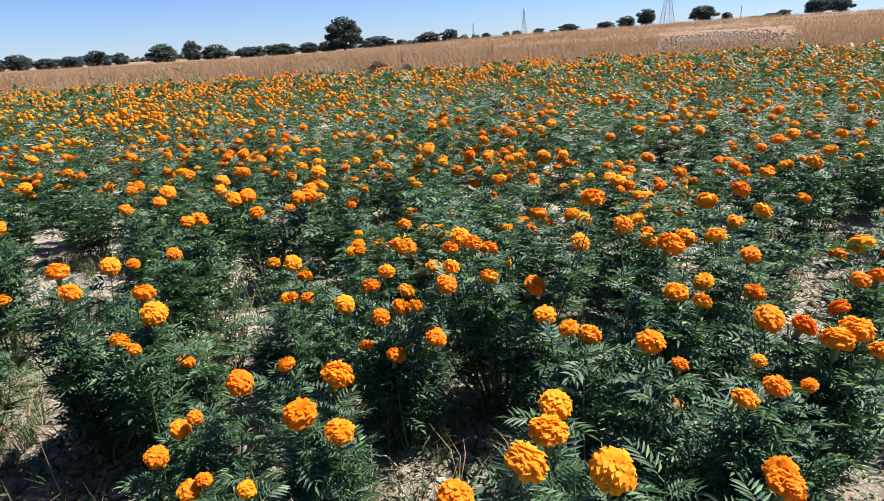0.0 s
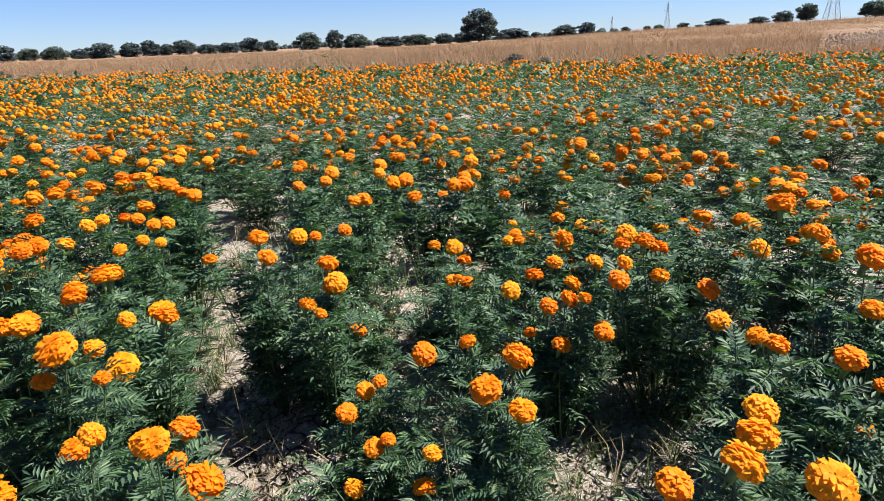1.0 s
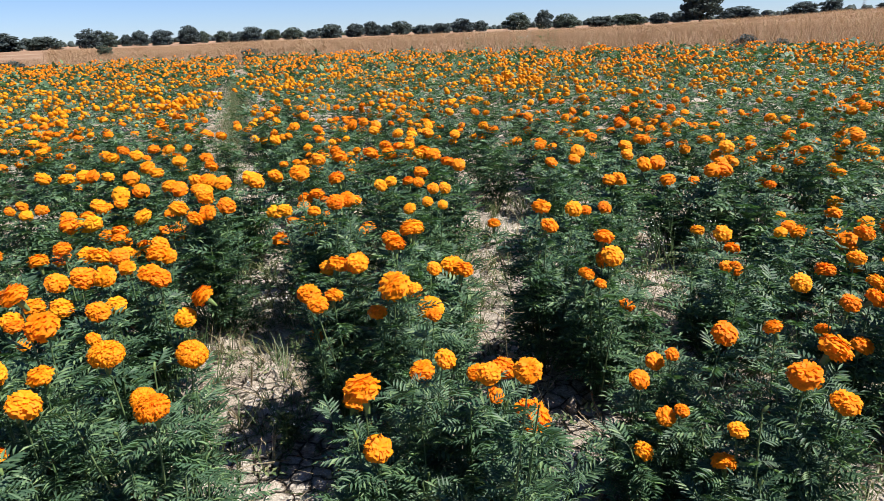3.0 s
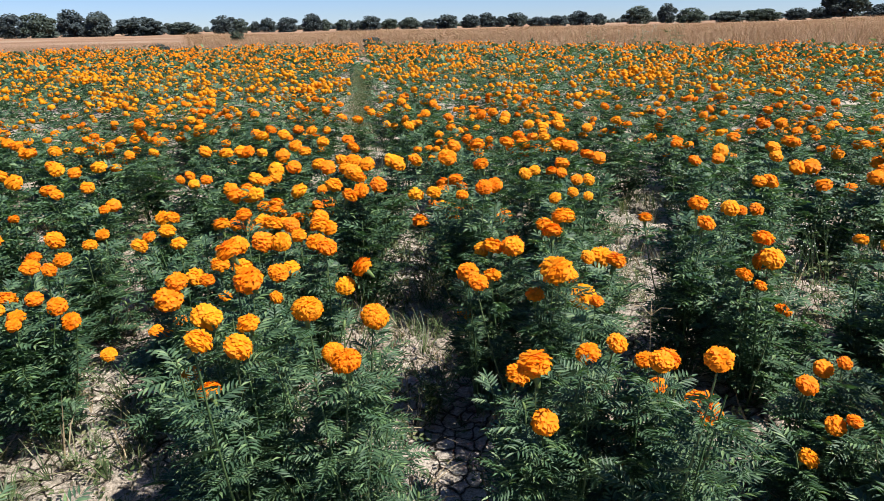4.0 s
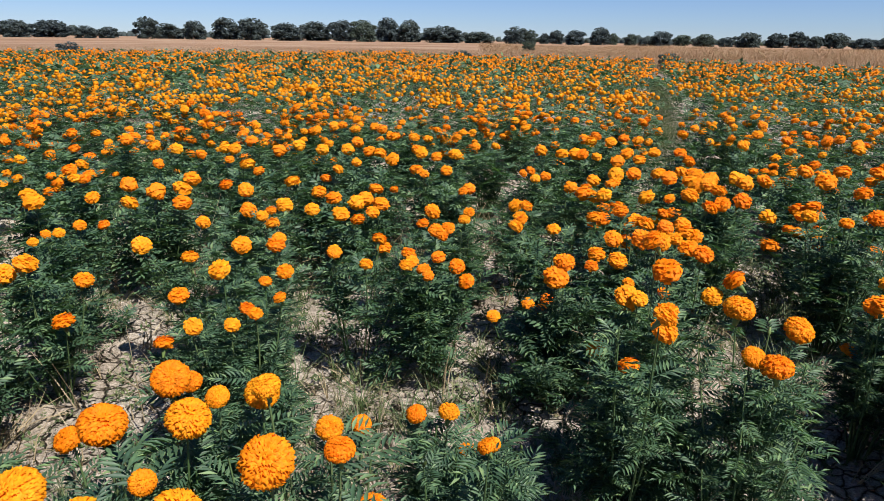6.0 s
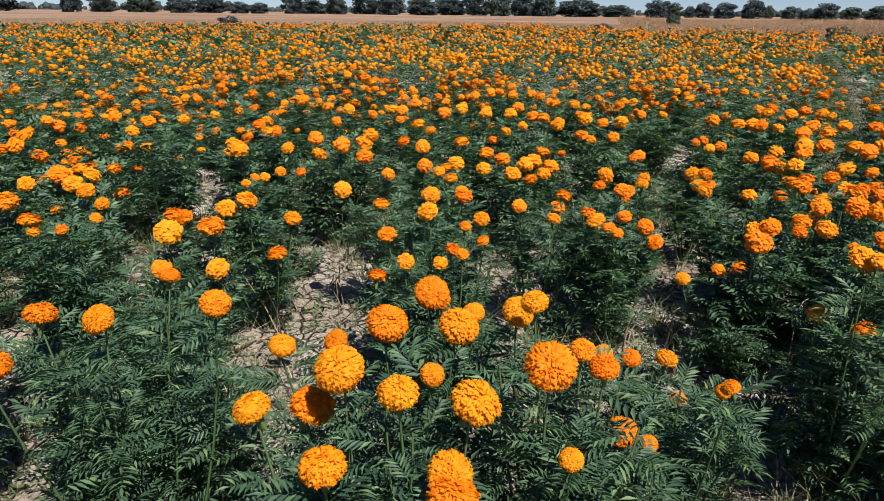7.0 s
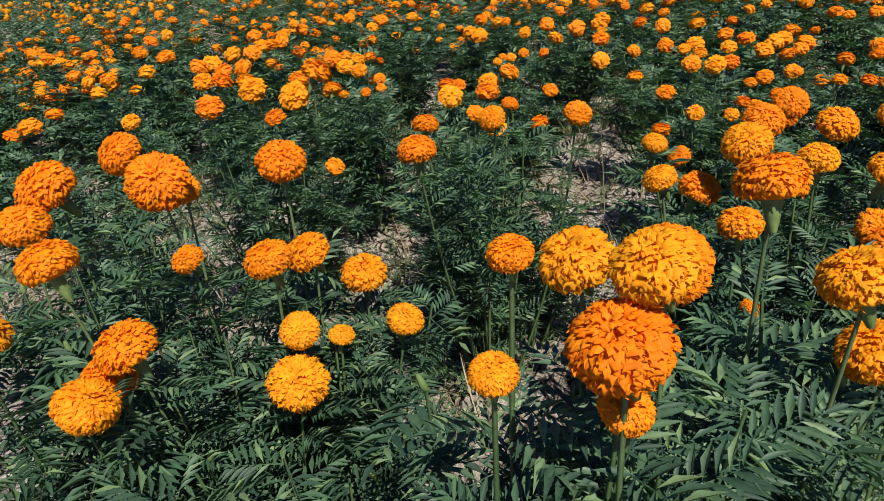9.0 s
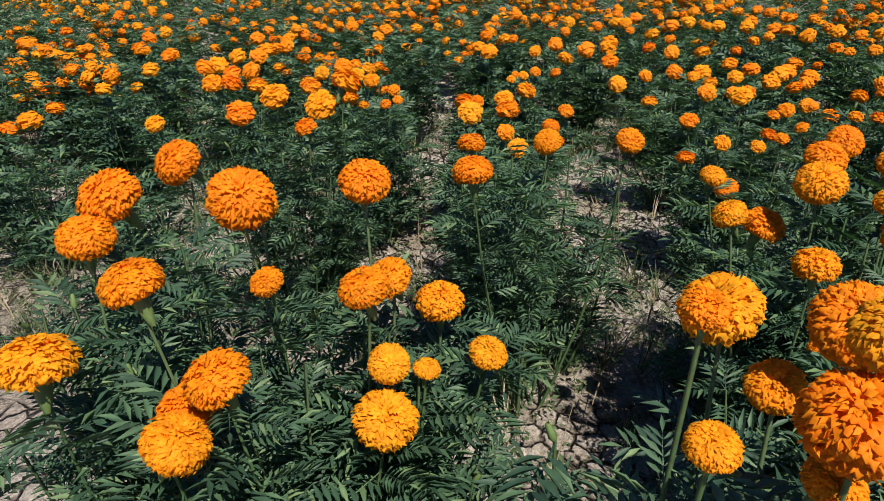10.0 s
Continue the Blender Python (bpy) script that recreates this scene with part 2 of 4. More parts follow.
def dome_form(sides, seed, rows=((0.36, 0.06), (0.5, 0.26), (0.34, 0.5))):
    """A small lumpy head for the distance."""
    rs = np.random.RandomState(seed)
    v, f = [], []
    for k, (r, z) in enumerate(rows):
        for i in range(sides):
            w = 2 * math.pi * (i + 0.5 * k) / sides
            q = r * rs.uniform(0.80, 1.14)
            v.append((q * math.cos(w), q * math.sin(w), z * rs.uniform(0.9, 1.1)))
    top = len(v)
    v.append((0, 0, 0.58))
    for k in range(len(rows) - 1):
        for i in range(sides):
            j, q = (i + 1) % sides, k * sides
            f += [(q + i, q + j, q + sides + j), (q + i, q + sides + j, q + sides + i)]
    q = (len(rows) - 1) * sides
    f += [(q + i, q + (i + 1) % sides, top) for i in range(sides)]
    return np.array(v), np.array(f)


BLOOMS = [tri_mesh("bloom", *bloom_form(380, 4, 2, s, loose), PETAL, True) for s, loose in ((11, 0), (12, 0.05), (13, 0.0), (14, 0.12))]
BLOOMS_NEXT = [tri_mesh("bloom", *bloom_form(170, 2, 1, s, 0.05), PETAL, True) for s in (31, 32, 33)]
BLOOMS_MID = [tri_mesh("bloom", *bloom_form(46, 1, 1, s, 0.03), PETAL) for s in (21, 22, 23)]
CALYX_MESH = tri_mesh("calyx", *tube([(0, 0, -0.42), (0, 0, -0.30), (0, 0, -0.12), (0, 0, 0.06)], 0.045, 0.15, 6), CALYX, True)
bv, bf = tube([(0, 0, 0), (0, 0, 0.25), (0, 0, 0.6), (0, 0, 0.95), (0, 0, 1.1)], 0.30, 0.12, 6)
bv[:6] *= 0.4
BUD_MESH = tri_mesh("bud", bv, bf, CALYX, True)


def stem_line(base, top, rs, bow=0.06):
    base, top = np.asarray(base, float), np.asarray(top, float)
    t = np.linspace(0, 1, 6)[:, None]
    out = np.array((top[0] - base[0], top[1] - base[1], 0))
    mid = (base + top) / 2 + out * 0.25 + rs.normal(0, bow * 0.3, 3)
    return (1 - t) ** 2 * base + 2 * t * (1 - t) * mid + t * t * top


# open soil between the bushes: a place and the radius of the gap
OPEN = [(0.13, 1.72, 0.20), (-1.45, 2.19, 0.22), (1.78, 2.92, 0.25), (2.26, 3.37, 0.25), (1.31, 1.74, 0.16), (-4.0, 3.1, 0.25), (-3.2, 2.24, 0.22), (-2.5, 1.72, 0.16),
        (-1.93, 1.25, 0.18), (-1.95, 0.95, 0.15), (-0.8, 1.52, 0.15), (-1.44, 1.08, 0.12), (-2.39, 4.69, 0.2), (-2.01, 1.44, 0.15), (-1.74, 1.12, 0.15), (-1.28, 1.05, 0.15)]
OPEN += [(-3.29, 1.17, 0.22), (-4.7, 2.05, 0.25), (-2.36, 0.33, 0.16), (-2.58, -0.05, 0.2), (-1.91, 3.5, 0.2), (-3.45, -0.89, 0.2), (-3.18, 0.42, 0.18), (-2.67, 0.03, 0.2),
         (-2.26, 0.45, 0.2), (-2.52, -0.96, 0.18), (-2.11, -1.48, 0.15), (-2.86, -0.86, 0.15), (-1.4, -0.27, 0.15), (-3.18, -1.46, 0.18), (-1.58, -1.19, 0.14), (-1.43, -1.36, 0.12)]
GAPS = np.array(OPEN)


def clothe(pile, line, rs, leaves, size, start=0.22, stop=0.93, forms=LEAVES, clear=None, foot=None):
    """Leaves set round a stem from start to stop of its length."""
    t = rs.uniform(start, stop, leaves)
    i = np.clip((t * (len(line) - 1)).astype(int), 0, len(line) - 2)
    w = (t * (len(line) - 1) - i)[:, None]
    at = line[i] * (1 - w) + line[i + 1] * w
    spin = rs.uniform(0, 2 * math.pi, leaves)
    way = np.stack([np.cos(spin), np.sin(spin), rs.uniform(-0.05, 0.75, leaves)], axis=1)
    up = np.stack([rs.normal(0, 0.25, leaves), rs.normal(0, 0.25, leaves), np.ones(leaves)], axis=1)
    turns = frames_along(way, up)
    sizes = size * rs.uniform(0.65, 1.2, leaves)
    pick = rs.randint(0, len(forms), leaves)
    if clear is not None and len(clear):
        # no leaf lies in or over a bloom
        for share in (0.15, 0.6, 1.0):
            gap = (at + turns[:, :, 1] * (sizes * share)[:, None])[:, None, :] - clear[None, :, :3]
            near = (np.hypot(gap[..., 0], gap[..., 1]) < clear[None, :, 3] * 1.35) & (gap[..., 2] > -0.6 * clear[None, :, 3]) & (gap[..., 2] < 0.16)
            pick[near.any(axis=1)] = -1
    if foot is not None and len(at):
        # the bush keeps off the open soil
        tip = at + turns[:, :, 1] * (sizes * 0.6)[:, None] + (*foot, 0)
        inside = np.hypot(tip[:, None, 0] - GAPS[:, 0], tip[:, None, 1] - GAPS[:, 1]) < GAPS[:, 2]
        pick[inside.any(axis=1) & (tip[:, 2] < 0.5) & (np.hypot(tip[:, 0] - foot[0], tip[:, 1] - foot[1]) > 0.14)] = -1
    for k, (v, f) in enumerate(forms):
        m = pick == k
        pile.many(v, f, turns[m], sizes[m], at[m])


def bloom_turn(rs, lean=0.35):
    way = Vector((rs.normal(0.26, lean), rs.normal(-0.08, lean), 1)).normalized()
    return way.to_track_quat("Z", "Y").to_matrix().to_4x4() @ Matrix.Rotation(rs.uniform(0, 6.28), 4, "Z")


def count_label(n):
    if n == 0:
        return "leafy dark green marigold bush still without blooms"
    if n < 5:
        return "dark green marigold bush with a few orange pompom blooms"
    if n < 11:
        return "bushy dark green marigold plant carrying several orange pompom blooms"
    return "bushy marigold plant crowded with orange pompom blooms above feathery leaves"


def near_plant(x, y, blooms, extra=None, spread=0.17, tall=0.42):
    """A marigold at (x, y) with its blooms: (east, north, height, width), in centimetres from its foot."""
    rs = np.random.RandomState(int(abs(x * 971 + y * 3571) * 10) % 99991)
    plant = tagged(new("marigold_plant"), count_label(len(blooms)), "marigold plant", "marigolds in the field")
    plant.location = (x, y, 0)
    off = math.hypot(x + 0.3, y + 0.6)
    close, next_ = off < 2.1, off < 3.2
    heads = BLOOMS if off < 1.5 else BLOOMS_NEXT if next_ else BLOOMS_MID
    leaves, size, forms = (20, 0.072, LEAVES) if close else (16, 0.078, LEAVES_NEXT) if next_ else (12, 0.092, [LEAF_SMALL])
    if extra is None:
        extra = (17 if next_ else 13) + int(1.0 * min(len(blooms), 14))
    stems, green = Pile(), Pile()
    heights = [b[2] / 100 for b in blooms] or [tall + 0.06]
    crown = min(0.70, float(np.median(heights)))
    clear = np.array([(e / 100, n / 100, h / 100, d / 200) for e, n, h, d in blooms]).reshape(-1, 4)
    for e, n, h, d in blooms:
        d = d / 100
        top = np.array((e / 100, n / 100, h / 100 - 0.30 * d))
        foot = (top[0] * 0.12 + rs.normal(0, 0.012), top[1] * 0.12 + rs.normal(0, 0.012), -0.02)
        line = stem_line(foot, top - (0, 0, 0.25 * d), rs)
        stems.add(*tube(line, 0.004, 0.0018, 4 if close else 3))
        clothe(green, line, rs, leaves + 4, size, 0.5, 1.0 if h < 67 else 0.86, forms, clear, (x, y))
        b = part("bloom", heads[rs.randint(len(heads))], plant)
        b.matrix_basis = Matrix.Translation(Vector(top)) @ bloom_turn(rs) @ Matrix.Scale(d, 4)
        if next_:
            part("calyx", CALYX_MESH, b, "green cup under the bloom")
    for k in range(extra):
        w, r = 2 * math.pi * (k + rs.uniform(-0.3, 0.3)) / extra, spread * rs.uniform(0.3, 1.1)
        top = np.array((r * math.cos(w), r * math.sin(w), (crown - 0.025) * (1.02 - 0.45 * (r / spread) ** 2 * rs.uniform(0.2, 1.0))))
        if k % 5 < 2:
            # a low side shoot that rounds the bush out
            low = rs.uniform(0.2, 0.85)
            r = spread * rs.uniform(0.75, 1.1) * (1.08 - 0.45 * low ** 2)
            top = np.array((r * math.cos(w), r * math.sin(w), crown * low))
        elif blooms and k % 5 > 2:
            # a leafy shoot close under one of the blooms
            e, n, h, d = blooms[rs.randint(len(blooms))]
            reach = rs.uniform(0.55, 1.05)
            top = np.array((e / 100 * reach + rs.normal(0, 0.05), n / 100 * reach + rs.normal(0, 0.05), min(h / 100, 0.66) * rs.uniform(0.7, 0.95)))
        if (np.hypot(top[0] + x - GAPS[:, 0], top[1] + y - GAPS[:, 1]) < GAPS[:, 2]).any() and math.hypot(top[0], top[1]) > 0.10:
            continue
        line = stem_line((top[0] * 0.2, top[1] * 0.2, -0.02), top, rs)
        stems.add(*tube(line, 0.004, 0.0018, 3))
        clothe(green, line, rs, leaves + 4, size, 0.3, 1.0, forms, clear, (x, y))
        if k % 4 == 1 and next_:
            u = part("bud", BUD_MESH, plant, "closed green bud")
            u.matrix_basis = Matrix.Translation(Vector(top)) @ bloom_turn(rs) @ Matrix.Scale(0.016, 4)
    part("stem", stems.mesh("stem", STEM, True), plant)
    part("foliage", green.mesh("foliage", LEAF), plant)
    return plant


# ---- the ground ----
def spread_lines(lo, hi, step, reach):
    """Grid lines: even between lo and hi, then ever wider to +-reach."""
    a = list(np.arange(lo, hi, step))
    s, x = step, hi
    while x < reach:
        a.append(x)
        s *= 1.22
        x += s
    s, x, b = step, lo, []
    while x > -reach:
        s *= 1.22
        x -= s
        b.append(x)
    return np.array(b[::-1] + a + [reach])


def far_rise(x, y):
    """The land beyond the field climbs gently towards the north-east."""
    d, az = np.hypot(x, y), np.degrees(np.arctan2(x, y))
    slope = np.interp(az, [-14, 0, 10, 20, 42, 60], [0.0, 0.0022, 0.0058, 0.0085, 0.0095, 0.0])
    t = np.clip((d - 30) / 150, 0, 1)
    return (1.15 + np.minimum(d, 420) * slope) * np.clip(slope / 0.0025, 0, 1) * t * t * (3 - 2 * t)


def ground_height(x, y):
    """Low ridges, hollows and clods, flat far away."""
    fade = np.clip(1.6 - np.hypot(x, y) / 12, 0, 1)
    u, w = 0.71 * x + 0.70 * y, -0.70 * x + 0.71 * y
    h = 0.016 * np.sin(u * 8.6 + 1.3 * np.sin(w * 1.1)) + 0.010 * np.sin(x * 13.1 + 2 * np.sin(y * 5.3)) * np.sin(y * 11.7 + 1.5 * np.sin(x * 4.1))
    h = h + 0.006 * np.sin(x * 41 + 3 * np.sin(y * 17)) * np.sin(y * 37 + 3 * np.sin(x * 19)) + 0.004 * np.sin(x * 77 + y * 31) * np.sin(y * 83 - x * 23)
    return h * fade + far_rise(x, y)


gx, gy = spread_lines(-5.5, 1.6, 0.06, 2600), spread_lines(-3.2, 4.2, 0.06, 2600)
X, Y = np.meshgrid(gx, gy)
V = np.stack([X, Y, ground_height(X, Y)], axis=-1).reshape(-1, 3)
i = (np.arange(len(gy) - 1)[:, None] * len(gx) + np.arange(len(gx) - 1)[None]).ravel()
W = len(gx)
Fg = np.concatenate([np.stack([i, i + 1, i + W + 1], 1), np.stack([i, i + W + 1, i + W], 1)])
tagged(new("ground", tri_mesh("ground", V, Fg, SOIL, True)), "dry cracked grey-brown soil of the field", "ground", kind="structure")


# ---- where the crop stands ----
WALK = np.array([(0.17, 0.07), (-0.05, -0.03), (-0.19, -0.15), (-0.33, -0.34), (-0.44, -0.57), (-0.53, -0.8), (-0.53, -0.95), (-0.46, -1.2), (-0.41, -1.33), (-0.46, -1.47)])


def from_walk(x, y):
    return np.min(np.hypot(WALK[:, 0][None] - np.atleast_1d(x)[:, None], WALK[:, 1][None] - np.atleast_1d(y)[:, None]), axis=1)


def in_field(x, y):
    wob = 0.5 * np.sin(x * 0.9) + 0.3 * np.sin(x * 2.3 + 1) + 0.5 * np.sin(y * 1.1)
    return (y < 20.6 + wob) & (x > -32 + wob) & (y < 33.2 + 0.68 * x + wob) & (y > -16) & (x < 16)


def in_lane(x, y):
    off = (x + 5.05) * 0.70 + (y - 4.12) * 0.714
    return np.abs(off) < 0.30


def in_view(x, y):
    """The side of the walk to which the crop is built."""
    az = np.degrees(np.arctan2(x + 0.2, y + 0.9))
    return (az < 43) & (az > -136)


PLANTED = []


def seat(x, y, gap):
    for px, py in PLANTED:
        if (px - x) ** 2 + (py - y) ** 2 < gap * gap:
            return False
    return True


# ---- the nearest plants ----
near_plant(-0.76, -1.25, [(5.8, 1.5, 77, 6.2), (-12.3, 3.3, 73, 6.2), (-4.4, 7.4, 77, 6.2), (5.1, -6.1, 75, 3.2), (-2.1, -4, 79, 3.2), (4.2, 3.6, 81, 5), (4, 1.8, 71, 3.8), (-6.2, 4.9, 70, 4.3), (5.9, -12.4, 60, 5.5)])
near_plant(-0.84, -1.02, [(-4.9, -4, 78, 6), (4.5, -1.4, 74, 5.6), (0.3, 5.4, 64, 7)])
near_plant(-1.03, -1.56, [(6, 5.8, 56, 6.5), (-12.2, 4.1, 75, 6), (-7.1, -8.7, 76, 6.8), (-2.9, 17.2, 57, 4.8), (2.6, 4.9, 69, 5.3), (-9.7, 12.5, 60, 6), (10.7, -7.6, 65, 5.8), (8.3, -11.7, 60, 6), (15.2, -11.6, 62, 6.1), (3, 6.6, 61, 4.6), (-7.2, 7.1, 65, 5.3), (-10.6, -7.6, 73, 4.1), (-3.4, -5.8, 67, 3.6), (1.3, 10.3, 58, 3.2), (5.9, -15.3, 72, 6)])
near_plant(-1.23, -0.83, [(-6.4, -4.5, 68, 7.3), (2, 10.9, 65, 6.6), (-6.6, -16.4, 63, 5.4), (12.8, 5, 59, 6.4), (-8.2, 8.1, 64, 3.7), (0.9, 1.6, 67, 5.5), (-11.3, -9.6, 59, 6.8), (8, 5.7, 60, 5.9), (1.9, 14.4, 36, 5.8), (4.1, -6.5, 46, 3.4), (2.8, -8.7, 59, 5.9)])
near_plant(-1.13, -1.80, [(-2.6, 0.3, 74, 7.3), (-16.4, 3.7, 74, 6.7), (2.6, -1.9, 71, 6.3), (16.4, -2.1, 64, 7)])
near_plant(0.38, 0.85, [(-13.1, -4.2, 65, 6.5), (-7.5, 6.9, 62, 6.6), (-5.3, 15.1, 62, 5.9), (-22.4, -10.5, 65, 5.2), (0.8, 1, 60, 7), (22.3, -6.7, 61, 5.3), (25.1, -1.6, 60, 4.8)])
near_plant(-1.31, -0.50, [(-4.4, -6.8, 71, 4.4), (4.3, 1.2, 63, 4.7), (-5, 2.4, 61, 4.3), (-10.1, 9.5, 57, 3.7), (3.3, 6.4, 50, 5.8), (3.3, 11.3, 47, 3.2), (-12.6, -6.4, 66, 5.8), (7.4, -9.4, 68, 7), (13.9, -8.3, 56, 3.7)])
near_plant(-1.50, -0.75, [(-3.5, 6, 67, 6.6), (7.1, -4.2, 67, 7), (1.7, 12.7, 64, 4.2), (-8.9, 9.1, 62, 4.3), (-9.2, -9.9, 56, 4.6), (3.8, -20.6, 63, 4.6), (9, 6.9, 66, 6.4)])
near_plant(-0.70, 0.87, [(6.4, -2.5, 48, 8.1), (13.2, -17.9, 68, 5), (-5.6, 12.4, 48, 6.2), (-6, 9.1, 43, 4.2), (-1.7, -3.2, 56, 5.2), (-6.3, 2.1, 52, 4.6)])
near_plant(-1.49, -0.16, [(-12.6, -4.2, 41, 4.7), (-8.4, 6.6, 31, 4.1), (-7.1, 0.5, 43, 4.6), (19.3, -5.4, 53, 3.3), (8.8, 2.5, 45, 3.2)])
near_plant(-1.61, -1.23, [(15.1, -13.1, 65, 7.1), (-4.2, -11.8, 64, 5.2), (7.3, 1, 68, 5.2), (1.5, 17, 66, 5.2), (-19.7, 6.9, 63, 4.2)])
near_plant(-1.52, 0.34, [(-3.5, 11.2, 67, 7.2), (8.8, -2.8, 59, 6.4), (6.9, -8.4, 50, 5.2), (4.1, 4.6, 60, 5.3), (-4.7, -1.6, 62, 6.8), (-9.2, -4.2, 46, 5.2), (22.4, -18.5, 71, 5.2), (-6.6, 9, 74, 6.1), (-18.3, 12.5, 58, 3.4), (0.1, -1.9, 63, 4.3)])
near_plant(-0.92, 0.82, [(-0.6, -12, 54, 7.8), (3.8, 4.3, 51, 5.8), (10.9, 0.2, 58, 4.7), (1.8, -12.7, 42, 6.1), (-12.8, -0.8, 42, 6.3), (-3.2, 21, 56, 3.9)])
near_plant(-0.18, 1.20, [(3.2, -2.8, 52, 7.1), (7.4, 10.2, 53, 7.6), (10.4, -3.9, 48, 6.1), (-3.5, 15.8, 53, 4.7), (-8, -8.8, 39, 4.3), (-9.4, -10.4, 31, 5.4)])
near_plant(-1.30, 0.49, [(-4.4, -4.8, 65, 6.8), (-0.5, 10.5, 59, 6.4), (6.8, -4.5, 56, 6.4), (-1.9, -1.2, 54, 5.7)])
near_plant(-0.43, 1.25, [(10.4, 8.2, 51, 6.3), (-5, 8, 40, 4.9), (-0.7, 6.9, 43, 3.7), (-6.7, -1.2, 39, 5.3), (0.7, -5, 33, 5), (4.2, -5.1, 35, 3.8), (-2.9, -11.7, 26, 5)])
near_plant(0.81, 1.30, [(-14.6, 4.4, 49, 4.1), (-6.4, -9.4, 48, 5.7), (3.2, -3.3, 47, 5.8), (11.8, -1.8, 46, 3.7), (6.1, 10.2, 46, 3.6)])
near_plant(0.51, 1.42, [(9.4, -5.3, 54, 6.7), (-7.4, -0.5, 56, 4.9), (-2.1, 5.8, 51, 6.1)])
near_plant(-2.03, -1.76, [(-9.2, 12.6, 68, 8.6), (9.3, 5.8, 61, 5.5), (-11.6, 7.3, 62, 8.6), (13, 17.7, 49, 5), (14.1, -8, 66, 6.5), (10.4, -28, 63, 4.6), (-26.1, -7.5, 61, 8.6)])
near_plant(-1.17, 1.13, [(7.1, 13.8, 46, 8.2), (9.8, -6.6, 61, 8.6), (5.4, -2.2, 59, 7.5), (1.8, -5.7, 51, 5.5), (-4.8, 14.6, 63, 6.3), (5.1, 6.3, 54, 5.1), (-11.9, -7, 54, 5.4), (-12.5, -13.2, 54, 5.8)])
near_plant(-2.08, -1.22, [(0, 0, 55, 4.9)])
near_plant(0.74, 1.65, [(2.6, 1.2, 53, 7), (1.9, 7.6, 65, 8.1), (-0.5, -11.2, 26, 5.6), (-11.7, 5.4, 72, 5.7), (7.7, -3, 52, 5.5)])
near_plant(-0.00, 1.79, [(10.2, -11, 43, 6.3), (-0.9, -9.8, 37, 6.1), (-4.8, -5.2, 47, 5.7), (0.2, -3.3, 49, 6.1), (-17.1, 6.9, 47, 6.4), (14, -6.3, 57, 6.2), (-4, 10.8, 55, 5.4), (-10.3, 19.4, 47, 6.4), (15.8, -1.4, 60, 5), (-9.5, -3.4, 37, 4.5), (5.2, -5.6, 50, 4.7), (1.4, 8.8, 49, 5.7)])
near_plant(-2.20, -0.49, [(2.7, -18.9, 43, 5.5), (6.9, -11.9, 49, 5), (8.8, -2.4, 48, 4.4), (-4.9, -1.3, 59, 6.3), (-12.4, -12.6, 50, 5.9), (6.1, 11.9, 52, 4), (5.2, 2.3, 50, 4.7), (9.5, 4.2, 50, 4.1), (-8, 10.4, 52, 3.9), (-14, 18.2, 52, 5.5)])
near_plant(1.09, 1.55, [(-0.2, -8.9, 47, 8.1), (7.5, -3.7, 47, 8.5), (-3.9, 0.6, 47, 7), (-11.7, 2.5, 49, 8), (-8.3, 18.3, 49, 6.4), (10.6, 7, 48, 5.7), (6.1, -15.8, 47, 6.5)])
near_plant(-1.39, 1.17, [(-0, -9.5, 52, 7), (-1.2, 4.9, 56, 7.3), (6, 6.2, 58, 7.1), (-11.2, 2.7, 31, 5.2), (8.3, 2.6, 59, 6.3), (-5.8, 7.2, 54, 5.6), (4, -14.1, 55, 6.3)])
near_plant(0.31, 1.94, [(9.1, -8.1, 50, 7.2), (11.8, -17.6, 44, 6.7), (-3.6, -8.4, 53, 6), (-8.1, -2.2, 62, 6.5), (-14.9, -6.2, 62, 5.3), (-2.7, 6.5, 57, 6.4), (27.7, -5.9, 75, 7.6), (25.4, 4, 59, 6.5), (-32.5, 15.4, 57, 6.6), (-12.2, 22.4, 57, 8.1)])
near_plant(-1.98, 0.76, [(-14.6, 2.2, 55, 6.7), (-2.9, 3.6, 58, 7.6), (2.9, 8.1, 58, 6.8), (-17.4, 8.3, 63, 5.6), (-5.9, -2.6, 50, 6.9), (-11.2, -6.8, 51, 6.2), (10, 4.6, 51, 5.9), (23.9, -12.7, 51, 4.3), (15.2, -4.9, 54, 6.4)])
near_plant(-1.22, 1.45, [(3, 11.6, 47, 8.3), (-9.2, 6.8, 60, 8.3), (-8.2, -8, 61, 6.3), (13.7, -2.2, 52, 6.9), (-7.5, 2.2, 61, 6.2), (8.1, -10.5, 55, 4.7)])
near_plant(-0.72, 1.74, [(0.3, 2.9, 51, 7.6), (-3.4, 7.2, 55, 6.9), (5.7, 4.9, 33, 5.6), (-3.9, -10.2, 48, 5.6), (-0.5, 9.1, 48, 8.6), (1.8, -13.8, 47, 4.1)])
near_plant(-2.11, 0.50, [(12.8, 7.7, 52, 4.7), (8.2, 0.9, 53, 6.4), (7.8, -2.2, 49, 8.2), (-9.8, -0.2, 32, 4.9), (-3, 1, 32, 4.4), (-6, -16.3, 32, 4.7), (-9.9, 9.1, 32, 4.9)])
near_plant(-2.60, -1.20, [(4.1, 6.7, 49, 8.5), (16.2, 8.1, 40, 7), (-13.8, -6.7, 48, 7.6), (3.6, -6.6, 49, 8.6), (-10.1, -1.5, 49, 5.9)])
